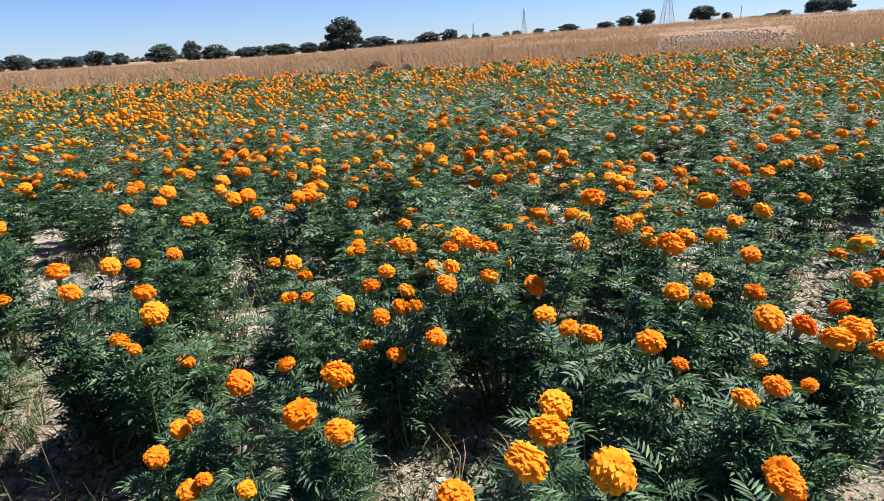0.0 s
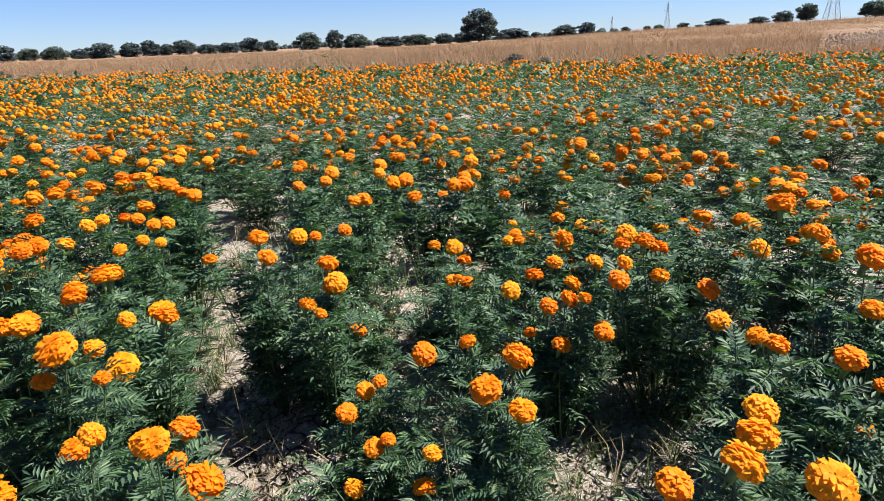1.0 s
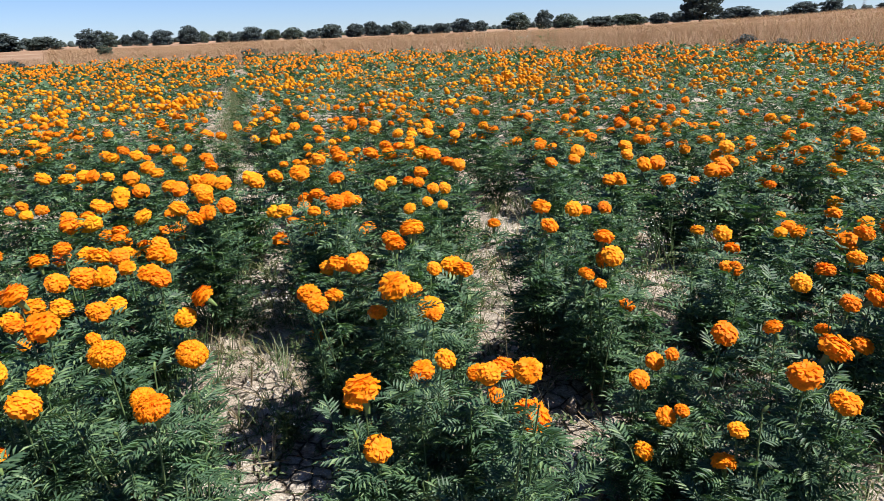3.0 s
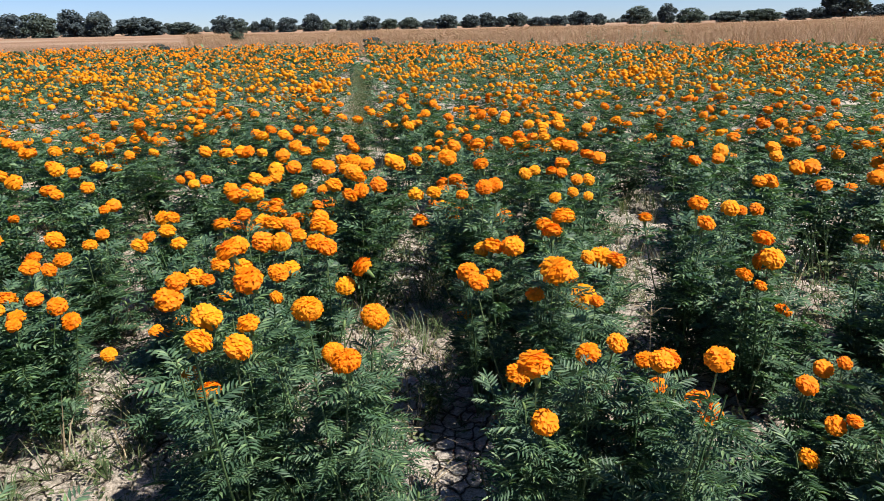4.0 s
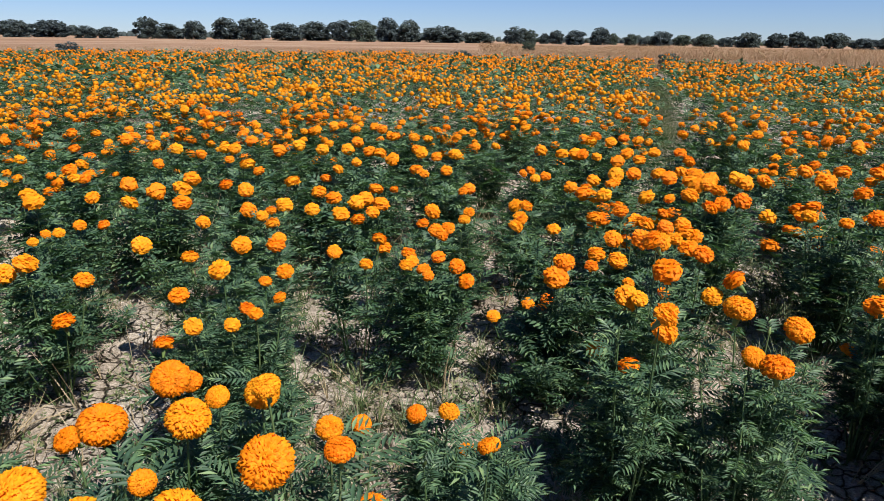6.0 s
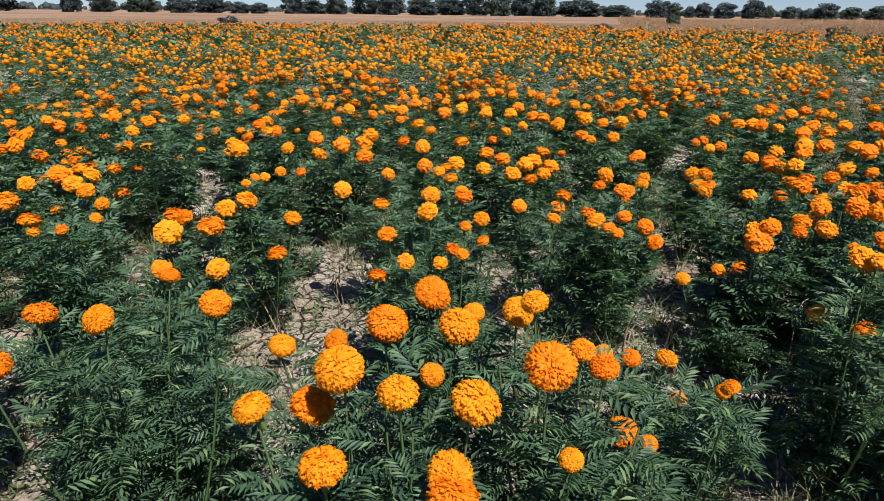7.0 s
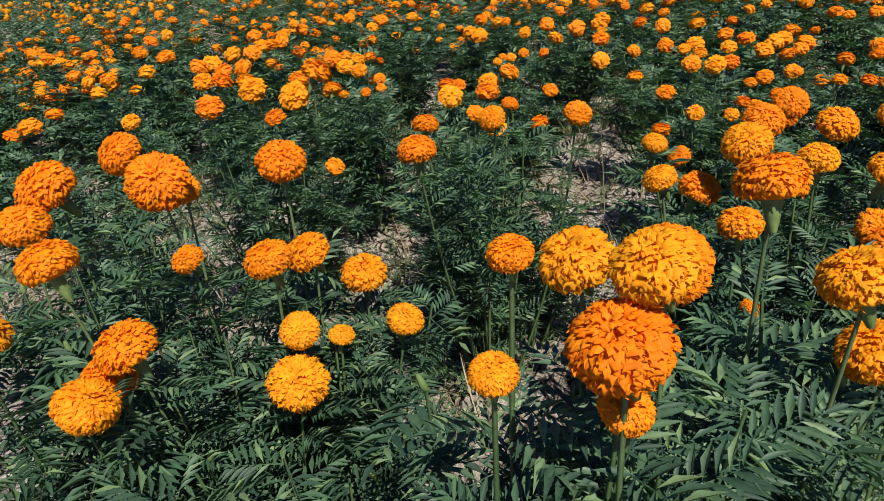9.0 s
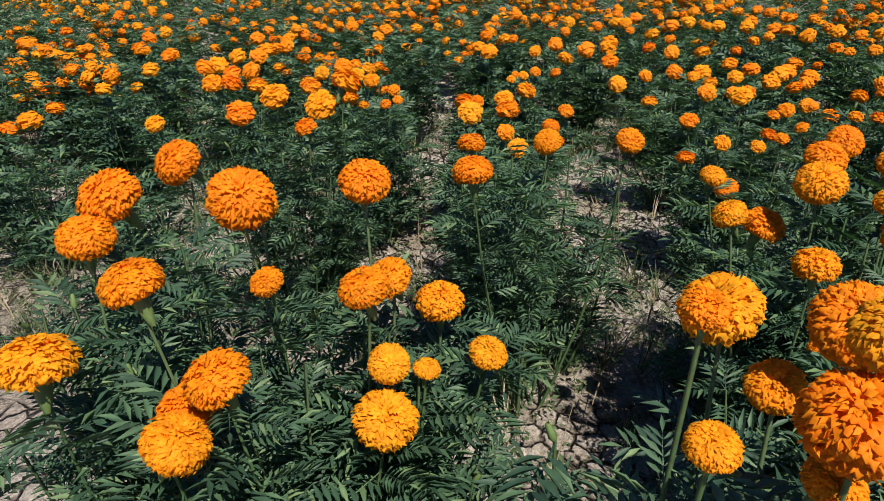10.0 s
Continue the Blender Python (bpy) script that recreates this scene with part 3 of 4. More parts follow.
near_plant(-0.95, 1.83, [(0.1, -7.7, 65, 6.7), (3.7, -11.5, 60, 6.2), (-16, -10.3, 58, 5), (5.6, 8.7, 61, 6.3), (6.6, 20.9, 57, 4.5)])
near_plant(-0.37, 2.07, [(0.6, 13.9, 35, 5.6), (1.1, -9, 45, 3.8), (-1.7, -4.9, 43, 4.9)])
near_plant(-2.39, 0.22, [(-13.2, 7.2, 53, 5.9), (4.9, 6.8, 45, 6), (9.9, 8.6, 41, 5.9), (-3.6, -2.1, 42, 5.3), (-3.7, 3.6, 46, 5.3), (9.1, -6.5, 45, 4.2), (-3.4, -6.9, 46, 4.8), (0.1, -10.7, 46, 5.4)])
near_plant(-2.02, 1.02, [(22.1, 3.6, 46, 7.7), (14, -6.7, 54, 6.9), (-3.5, -6.7, 59, 6), (-17.7, 18.1, 53, 6.8), (16.2, -1.2, 39, 7.1), (-8.5, 9.9, 53, 7.7), (4.8, -9.5, 57, 5.4), (-15.1, -9.4, 58, 7.1), (5.4, -3.2, 53, 7.3), (-6.2, 13.8, 52, 6), (-11.4, -8.7, 58, 7)])
near_plant(-2.60, -1.58, [(-5.1, -9, 52, 6.6), (-14.7, 7.3, 49, 4.2), (9.2, 4.4, 53, 3.8), (10.6, -2.8, 53, 3.8)])
near_plant(-2.55, -0.02, [(-3.9, 11.1, 50, 5.9), (-7.3, -4.5, 47, 5.5), (-0.8, -6.7, 48, 3.6), (12, 0.1, 47, 4.9)])
near_plant(1.04, 2.00, [(-7, -4.3, 44, 6.7), (1.6, 10.2, 54, 7.9), (5.3, -5.9, 53, 6.3)])
near_plant(1.39, 1.82, [(-3.5, -1, 48, 6), (3.5, 1, 48, 6.1)])
near_plant(-2.79, -0.99, [(-2.4, 10.9, 42, 6.4), (12.5, 5.2, 34, 7), (-2.3, -4.7, 50, 7.7), (-7.9, -11.4, 46, 7.9)])
near_plant(-2.81, -0.41, [(3.4, 4.8, 49, 7.1), (12.7, 14.6, 50, 6.8), (-7.9, 20.8, 46, 5.6), (-6.4, -12.4, 43, 6.6), (-1.7, -27.9, 52, 6.8)])
near_plant(-2.39, 0.75, [(12.3, 7.3, 58, 6.3), (7.1, -3.7, 41, 7.2), (4.7, -5.5, 53, 5.5), (-16.6, -4.7, 51, 5.6), (3.7, 19.3, 54, 6.5), (-11.2, -12.7, 51, 6.3)])
near_plant(-0.39, 2.37, [(-0.8, -3.7, 39, 6.2), (-4.9, -3.3, 45, 7.1), (20.5, 1.9, 46, 5.4), (-14.7, 5.2, 42, 5.8)])
near_plant(-1.87, 1.72, [(13.6, -7.2, 62, 7), (14.7, -0.6, 62, 6.7), (4.9, -10, 58, 5.3), (-7.4, -13.4, 58, 6.4), (-17, 8.2, 68, 8.6), (-8.8, 23, 63, 7.5)])
near_plant(-2.78, 0.35, [(11.6, -11, 40, 6.3), (14.2, 1.9, 47, 5.4), (2.4, 11.9, 45, 6.6), (-16.6, -9.9, 34, 7.5), (-11.6, 7.1, 44, 5.9)])
near_plant(-1.50, 1.97, [(1.6, -5.8, 58, 4.7), (-1.9, 13.3, 59, 5.6), (7.5, -4.7, 57, 4.2), (-1.5, -13.6, 57, 5.1), (-5.7, 10.7, 59, 5.5)])
near_plant(1.37, 2.56, [(-12.9, 9.7, 52, 8.6), (-2.5, -14.4, 54, 7.3), (-18.2, -28.8, 54, 5.9), (8.7, 27.7, 52, 8.6), (24.8, 5.7, 52, 5.9)])
near_plant(-3.19, -1.67, [(-11.6, -7.9, 52, 8.6), (-6.2, -1.4, 49, 7.7), (1, -14.4, 52, 6.6), (-15.3, 2.5, 50, 6.9), (5.8, 6, 49, 6.9), (26.3, 15.2, 49, 5)])
near_plant(-2.97, -2.06, [(-5.8, 20.8, 49, 8.6), (8.1, 3.2, 52, 8.6), (-1.3, -9.2, 52, 8.6), (-1, -14.8, 52, 8.4)])
near_plant(-0.92, 2.40, [(0, 0, 49, 6.3)])
near_plant(-1.70, 2.04, [(4.3, 7.9, 60, 5.4), (-2.8, -2, 62, 5.3), (-4.1, -9.7, 62, 6), (2.6, 3.8, 61, 5.6)])
near_plant(-2.33, 1.52, [(12.2, 1.3, 59, 7.7), (6.2, -10.7, 56, 7.2), (-8.9, -5, 57, 8.1), (7.9, -2.9, 57, 7.4), (-17.5, 15.3, 59, 7.5), (-0, 2, 60, 7)])
near_plant(-3.26, -0.94, [(-9.1, 4.6, 47, 5.2), (-6, 13.9, 47, 5.1), (3.1, -6.6, 48, 4), (12.5, -9.7, 48, 3.9), (-0.6, -2.2, 47, 4.6)])
near_plant(-3.42, -0.20, [(-17.9, 18.8, 41, 8.6), (-12.7, -0.1, 52, 7.5), (-3.8, -1.7, 44, 7.9), (10.2, 2.1, 44, 5.8), (-23.2, -6.6, 52, 7.1), (0.4, 8.4, 43, 5.6), (25.5, 3.6, 44, 6.7), (21.4, -24.5, 47, 6.1)])
near_plant(-3.06, -2.64, [(-14.9, -4.2, 52, 7.3), (14.9, 4.2, 52, 6.1)])
near_plant(-3.02, 0.64, [(-11.2, -7.3, 43, 8.1), (-3.1, 9.9, 42, 5.9), (14.3, -2.7, 44, 5.9)])
near_plant(-3.31, -2.24, [(-12.4, -7.3, 52, 8.6), (-2.2, -10.8, 52, 8.6), (3.4, 12.2, 52, 8.6), (11.1, 5.9, 52, 8.6)])
near_plant(-3.42, 0.28, [(-14.7, 12.1, 41, 8.6), (-20.9, -2.6, 41, 8.6), (10.3, -10, 41, 8.6), (-8.3, 5, 41, 8.6), (-0.2, 14.7, 41, 8.6), (24.2, -5.4, 41, 6.8), (-3.9, -18.8, 41, 7.3), (13.5, 5.1, 41, 6.9)])
near_plant(-1.74, 2.49, [(4.4, 8.6, 59, 6.8), (-1.1, -19.5, 60, 7.4), (-3.3, 10.9, 59, 7.2)])
near_plant(-0.98, 2.79, [(-1.4, -2, 52, 6.5), (1.4, 2, 52, 7.8)])
near_plant(-3.01, 1.00, [(4.5, -3.1, 39, 7.6), (-7.5, 3.1, 42, 7.4), (3, 0.1, 44, 7.3)])
near_plant(-3.70, -0.60, [(11.6, 11.7, 47, 8.6), (11, -11.1, 49, 7.8), (-17.9, -9.3, 52, 7.9), (3.1, 1.6, 52, 8.6), (2.9, 11.9, 52, 8.6), (6.5, -24.2, 52, 6.2), (-17.2, 19.4, 52, 8.6)])
near_plant(-0.32, 3.12, [(0, 0, 47, 5.7)])
near_plant(-3.72, -1.08, [(6.9, 1.8, 52, 8.6), (-6.9, -1.8, 52, 7.1)])
near_plant(-0.74, 3.17, [(-3.2, -9.9, 47, 7.5), (16.4, -2.6, 52, 8.2), (-19.7, 3.2, 52, 8.5), (19.8, 0.6, 52, 8.5), (-13.2, 8.8, 52, 8.6)])
near_plant(-1.33, 3.07, [(-2.1, -13.5, 55, 7), (2.1, 13.5, 52, 6.8)])
near_plant(-3.81, -2.17, [(-5, 4, 52, 8.6), (13.3, -10.1, 52, 8.6), (15.4, -1.2, 52, 8.6), (-19.4, 7.8, 52, 8.6), (-4.2, -0.5, 52, 8.6)])
near_plant(-2.90, 1.93, [(9.8, -2.6, 52, 7.9), (-3.5, -4.1, 52, 8.6), (-10.2, 11.7, 52, 8.6), (15.7, -2.8, 52, 8.5), (-11.7, -2.2, 52, 8.6)])
near_plant(-3.70, 0.93, [(17.9, 6.7, 42, 7), (-12.4, 8.6, 46, 7.5), (-22, -7, 46, 8.2), (24.6, 0, 42, 5.6), (-8, -8.4, 46, 6)])
near_plant(-3.83, 0.59, [(-14.8, -9, 52, 6), (19.8, 0.6, 42, 5), (-18.3, 16.6, 52, 8.6), (13.3, -8.3, 42, 8.6)])
near_plant(-3.17, 1.64, [(2.5, 7.4, 52, 8.6), (8.5, 14.1, 52, 8.2), (-8.9, 0.8, 46, 7.8), (-7.2, -15.5, 44, 7.5), (0.3, -10.6, 44, 7.1), (4.9, 3.8, 48, 6.5)])
near_plant(-2.80, 2.15, [(11.6, 1.7, 52, 8.6), (-15.7, -5.8, 52, 7.1), (13.6, 13.4, 52, 8.6), (-10, -8.1, 52, 8.6), (-2.2, -7.4, 52, 8.6), (2.8, 6.1, 52, 8.6)])
near_plant(-3.86, 0.18, [(-1.5, -7.3, 46, 8.6), (6.7, 4.7, 41, 8.6), (-2.3, 10.9, 46, 6.5), (3.8, 15.6, 52, 6.4), (-6.7, -23.9, 52, 6.3)])
near_plant(1.68, 3.17, [(3.4, -4.6, 52, 7.5), (-3.4, 4.6, 52, 6.3)])
near_plant(-2.08, 2.85, [(4.6, -4.2, 59, 8.6), (-17, 14.6, 58, 7), (1.6, -6.1, 58, 8.6), (10.8, -4.3, 58, 8.6)])
near_plant(-2.38, 2.64, [(-3.2, -9.2, 59, 8.5), (3.2, 9.2, 58, 8.6)])
near_plant(-4.08, -0.90, [(0.9, 2.5, 52, 5.8), (-0.9, -2.5, 52, 7.1)])
near_plant(-1.20, 3.53, [(4.8, 16, 52, 8.6), (-17.1, -6.6, 52, 8.6), (12.3, -9.4, 52, 7.1)])
near_plant(-3.56, 1.45, [(3.6, 6.5, 44, 6.7), (-6.7, 2.1, 46, 6.2), (-2.8, -6.2, 46, 5.5), (5.9, -2.5, 44, 6.1)])
near_plant(-4.25, -0.11, [(9.3, 3.7, 52, 8.6), (-9.3, -3.7, 52, 5.6)])
near_plant(2.05, 3.33, [(0, 0, 52, 8.6)])
near_plant(-3.99, -2.85, [(0, 0, 52, 8.6)])
near_plant(-4.49, -1.54, [(-11.9, 14, 52, 7.4), (-9.8, -5.2, 52, 8.6), (21.7, -8.8, 52, 6.9)])
near_plant(-4.28, -2.22, [(-2.3, -9.5, 52, 8.6), (2.3, 9.5, 52, 8.6)])
near_plant(-4.38, -0.53, [(0, 0, 52, 6.3)])
near_plant(-2.75, 2.74, [(0, 0, 52, 8.6)])
near_plant(-4.09, 1.05, [(-16, -4.2, 52, 8.6), (9.1, 11.3, 52, 8.6), (11.8, -2.5, 52, 7), (-5, -4.7, 52, 8.6)])
near_plant(-3.50, 2.06, [(-10.6, 16.1, 52, 8.6), (6.2, -7.7, 52, 8.5), (11.8, 4.5, 52, 7.8), (-7.4, -12.9, 52, 6.7)])
near_plant(-3.42, 2.43, [(17.3, -6.8, 52, 7.9), (-13, -3.5, 52, 8.6), (-4.4, 10.3, 52, 8.6)])
near_plant(-4.36, 0.63, [(5.9, 8.3, 52, 8.6), (15.1, 10.9, 52, 8.6), (-7.5, -2.1, 52, 8.6), (-13.4, -17.1, 52, 8.4)])
near_plant(-1.21, 3.92, [(-21, -1, 52, 8.6), (8.1, 1.8, 52, 8.6), (12.9, -0.8, 52, 8.6)])
near_plant(-3.78, 1.85, [(-16, -8.5, 52, 8.6), (4, 5.3, 52, 8.6), (2.9, -4.4, 52, 8.6), (9.1, 7.5, 52, 8.3)])
near_plant(-4.70, -0.14, [(-2.7, 9.3, 52, 8.6), (-6.7, 4.3, 52, 8.6), (9.4, -13.6, 52, 6.7)])
near_plant(2.31, 3.61, [(0, 0, 52, 8.2)])
near_plant(-4.65, 0.28, [(6.6, -8.3, 52, 8.6), (-6.6, 8.3, 52, 8.6)])
near_plant(-4.55, -2.96, [(-13.8, 0.7, 52, 8.6), (13.8, -0.7, 52, 8.6)])
near_plant(-4.20, 1.50, [(2.3, 6, 52, 7), (-2.3, -6, 52, 6.3)])
near_plant(-4.94, -0.44, [(-5.9, -5.7, 52, 8.1), (5.9, 5.7, 52, 7.9)])
near_plant(-4.85, -1.81, [(0, 0, 52, 8)])
near_plant(-4.71, 0.77, [(0, 0, 52, 8.6)])
near_plant(2.45, 4.16, [(22.9, -0.6, 52, 8.6), (-2.2, 9.7, 52, 8.6), (-20.7, -9.1, 52, 8.6)])
near_plant(-2.62, 3.77, [(-18.4, -3.2, 52, 8.5), (-4.7, -8.1, 52, 8.2), (23.9, 4.7, 52, 7.4), (-0.8, 6.6, 52, 8.6)])
near_plant(-5.03, 0.12, [(0, 0, 52, 8.6)])
near_plant(-4.13, 2.50, [(-17.8, 3.6, 52, 8.6), (-11, -13.4, 52, 8.6), (4, -18.2, 52, 8.6), (1.6, 14.7, 52, 8.6), (9.7, -5, 52, 8.6), (13.5, 18.3, 52, 8.6)])
near_plant(-4.82, 1.14, [(-1.6, -2.4, 52, 8.6), (-5.7, -5.2, 52, 8.6), (7.3, 7.6, 52, 8.6)])
near_plant(-1.35, 4.62, [(3.2, 8.2, 52, 8.6), (-3.2, -8.2, 52, 8.6)])
near_plant(-3.56, 3.23, [(0, 0, 52, 8.6)])
near_plant(-5.39, -0.65, [(0, 0, 52, 8.6)])
near_plant(-3.30, 4.03, [(-14, 1.3, 52, 8.6), (-14.4, 16.8, 52, 8.6), (5.7, 4.6, 52, 8.6), (22.7, -22.7, 52, 8.6)])
near_plant(1.97, 4.66, [(0, 0, 52, 8)])
near_plant(-2.81, 4.15, [(0, 0, 52, 8.2)])
near_plant(-5.42, 0.98, [(-16, -2.1, 52, 8.6), (-18.4, -8.8, 52, 8.6), (2, -28.1, 52, 8.6), (11.7, -0.9, 52, 8.6), (1.5, 20, 52, 8.6), (19.3, 20, 52, 8.6)])
near_plant(-3.73, 3.78, [(-15.3, 4.4, 52, 8.6), (15.3, -4.4, 52, 8.6)])
near_plant(-4.11, 3.24, [(0, 0, 52, 8.4)])
near_plant(2.34, 5.32, [(0, 0, 52, 8.2)])
near_plant(-2.94, 4.98, [(12.2, 1.5, 52, 8.6), (-12.2, -1.5, 52, 8.4)])
near_plant(-5.94, 1.22, [(0, 0, 52, 8.6)])
near_plant(-5.15, 3.02, [(0, 0, 52, 8.6)])
near_plant(-4.31, 4.24, [(1.5, 17.9, 52, 8.6), (-1.5, -17.9, 52, 8.6)])
near_plant(3.49, 5.37, [(0, 0, 52, 8.6)])
near_plant(-5.40, 5.40, [(0, 0, 52, 8.6)])
near_plant(-1.76, -1.14, [], 15, 0.16, 0.42)
near_plant(-2.00, -2.20, [], 15, 0.16, 0.42)
near_plant(-2.00, -1.27, [], 15, 0.16, 0.42)
near_plant(-2.46, -2.68, [], 15, 0.16, 0.42)

WEEDS = [(-0.73, 2.17, 0.38), (-0.62, 2.6, 0.45), (-1.5, 1.04, 0.24), (-0.8, 2.5, 0.4), (-10.2, 19.9, 1.25), (-9.3, 20.3, 0.95), (-9.0, 20.8, 1.3), (-8.6, 20.4, 1.1), (-7.9, 20.9, 1.45)]
STALKS = [(-1.76, 0.42, 0.34), (-1.62, 0.2, 0.26), (-1.0, 1.6, 0.3), (-0.9, 1.85, 0.28)]

PLANTED += [(o.location.x, o.location.y) for o in scene.objects if o.name.startswith("marigold_plant")]

# ---- the crop at middle distance: each plant a thing ----
def mid_plant_meshes(seed):
    rs = np.random.RandomState(seed)
    stems, green, tops = Pile(), Pile(), []
    for k in range(19):
        w, r = 2 * math.pi * rs.uniform(), 0.25 * math.sqrt(rs.uniform())
        top = np.array((r * math.cos(w), r * math.sin(w), rs.uniform(0.36, 0.57) - 0.35 * r))
        line = stem_line((top[0] * 0.1, top[1] * 0.1, -0.02), top, rs)
        stems.add(*tube(line[::2], 0.004, 0.002, 3))
        clothe(green, line, rs, 17, 0.088, 0.25, 1.08, [LEAF_SMALL])
        tops.append(top)
    return stems.mesh("stem", STEM, True), green.mesh("foliage", LEAF), tops


MID = [mid_plant_meshes(s) for s in range(40, 48)]


def mid_plant(x, y, rs, blooms):
    stem, green, tops = MID[rs.randint(len(MID))]
    plant = tagged(new("marigold_plant"), count_label(blooms), "marigold plant", "marigolds in the field")
    spin, tall = rs.uniform(0, 6.28), rs.uniform(0.80, 1.16)
    plant.matrix_basis = Matrix.Translation((x, y, 0)) @ Matrix.Rotation(spin, 4, "Z")
    s = Matrix.Diagonal((1, 1, tall, 1))
    part("stem", stem, plant).matrix_basis = s
    part("foliage", green, plant).matrix_basis = s
    order = rs.permutation(len(tops))
    for k in range(blooms):
        t = tops[order[k % len(tops)]] + (rs.normal(0, 0.02, 3) if k >= len(tops) else 0)
        d = float(np.clip(rs.normal(0.066, 0.012), 0.035, 0.086))
        b = part("bloom", BLOOMS_MID[rs.randint(3)], plant)
        b.matrix_basis = Matrix.Translation((t[0], t[1], t[2] * tall + rs.uniform(-0.01, 0.03))) @ bloom_turn(rs, 0.25) @ Matrix.Scale(d, 4)


def bloom_rate(x, y):
    """Thick with blooms ahead and to the west, thinner to the north-east."""
    az = math.degrees(math.atan2(x, y))
    return float(np.interp(az, [-130, -90, -55, -30, 0, 40], [9, 11, 11, 9.5, 8.5, 8]))


rs = np.random.RandomState(5)
made = 0
for n in range(26000):
    r, w = rs.uniform(2.7, 7.2), radians(rs.uniform(-135, 42))
    x, y = r * math.sin(w) - 0.2, r * math.cos(w) - 0.5
    if rs.uniform() > r / 7.2 or in_lane(x, y) or from_walk(x, y)[0] < (2.35 if y > 1 else 2.6):
        continue
    if min(math.hypot(x - a, y - b) - r for a, b, r in OPEN) < 0.2 or not seat(x, y, 0.41):
        continue
    PLANTED.append((x, y))
    mid_plant(x, y, rs, max(1, int(rs.gamma(2.2, bloom_rate(x, y) / 2.2))))
    made += 1
    if made > 210:
        break

# ---- the far crop, nobody could count it ----
def far_crop(name, lo, hi, gap, bloom_v, bloom_f, leaf_v, leaf_f, tufts, leaf_size, seed, per):
    rs = np.random.RandomState(seed)
    step = gap
    xs, ys = np.meshgrid(np.arange(-34, 17, step), np.arange(-17, 23, step))
    x = xs.ravel() + rs.uniform(-0.42, 0.42, xs.size) * step
    y = ys.ravel() + rs.uniform(-0.42, 0.42, xs.size) * step
    d = np.hypot(x + 0.2, y + 0.5)
    keep = (d > lo) & (d < hi) & in_field(x, y) & in_view(x, y) & ~in_lane(x, y) & (rs.uniform(size=x.size) > 0.06)
    x, y = x[keep], y[keep]
    if lo < 9:
        ok = np.array([seat(a, b, 0.36) for a, b in zip(x, y)])
        x, y = x[ok], y[ok]
    heads, green = Pile(), Pile()
    az = np.degrees(np.arctan2(x, y))
    rate = np.interp(az, [-130, -90, -55, -30, 0, 40], [8, 10, 11.5, 10, 8, 7])
    patch = 0.95 + 0.6 * np.sin(x * 1.3 + 2 * np.sin(y * 0.7)) * np.sin(y * 1.1 + 1.5 * np.sin(x * 0.6))
    count = np.minimum(26, rs.gamma(1.5, rate * per * patch / 1.5)).astype(int)
    px, py = np.repeat(x, count), np.repeat(y, count)
    k = len(px)
    w, r = rs.uniform(0, 6.283, k), 0.30 * np.sqrt(rs.uniform(size=k))
    tall = rs.normal(0.52, 0.06, len(x))
    high = np.repeat(tall, count)
    place = np.stack([px + r * np.cos(w), py + r * np.sin(w), high - 0.3 * r + rs.normal(0, 0.035, k)], 1)
    lean = np.stack([rs.normal(0.1, 0.3, k), rs.normal(0, 0.3, k), np.ones(k)], 1)
    spin = np.stack([np.cos(w * 7), np.sin(w * 7), np.zeros(k)], 1)
    z = unit(lean)
    xx = unit(np.cross(spin, z))
    turns = np.stack([xx, np.cross(z, xx), z], -1)
    heads.many(bloom_v, bloom_f, turns, np.clip(rs.normal(0.074, 0.012, k), 0.04, 0.095), place)
    m = len(x) * tufts
    qx, qy = np.repeat(x, tufts), np.repeat(y, tufts)
    w, r = rs.uniform(0, 6.283, m), 0.30 * np.sqrt(rs.uniform(size=m))
    place = np.stack([qx + r * np.cos(w), qy + r * np.sin(w), np.repeat(tall, tufts) * (0.2 + 0.82 * rs.uniform(0, 1, m) ** 0.6) - 0.3 * r], 1)
    way = np.stack([np.cos(w + rs.normal(0, 0.8, m)), np.sin(w + rs.normal(0, 0.8, m)), rs.uniform(0.0, 1.0, m)], 1)
    green.many(leaf_v, leaf_f, frames_along(way, np.array([(0, 0, 1.0)] * m)), leaf_size * rs.uniform(0.7, 1.3, m), place)
    crop = tagged(new(name), "far marigold crop thick with orange blooms", "marigolds", kind="stuff")
    part("blooms", heads.mesh("blooms", PETAL), crop)
    part("foliage", green.mesh("foliage", LEAF), crop)


TUFT = (np.array([(0, 0, 0), (-0.24, 0.45, 0.06), (0.02, 1.0, -0.15), (0.26, 0.5, 0.05), (-0.5, 0.75, 0.1), (0.5, 0.8, -0.05)]),
        np.array([(0, 1, 2), (0, 2, 3), (0, 4, 1), (0, 3, 5)]))
far_crop("marigold_crop", 7.1, 13.5, 0.50, *dome_form(5, 3), *LEAF_COARSE, 44, 0.14, 61, 1.0)
far_crop("marigold_crop", 13.5, 48, 0.60, *dome_form(4, 4, ((0.46, 0.10), (0.46, 0.42))), *TUFT, 28, 0.17, 62, 1.0)


# ---- clods, weeds and straw between the plants ----
def lump_form(seed):
    rs = np.random.RandomState(seed)
    v, f = dome_form(6, seed, ((0.5, -0.15), (0.56, 0.1), (0.34, 0.34)))
    return v * rs.uniform(0.85, 1.15, v.shape), f


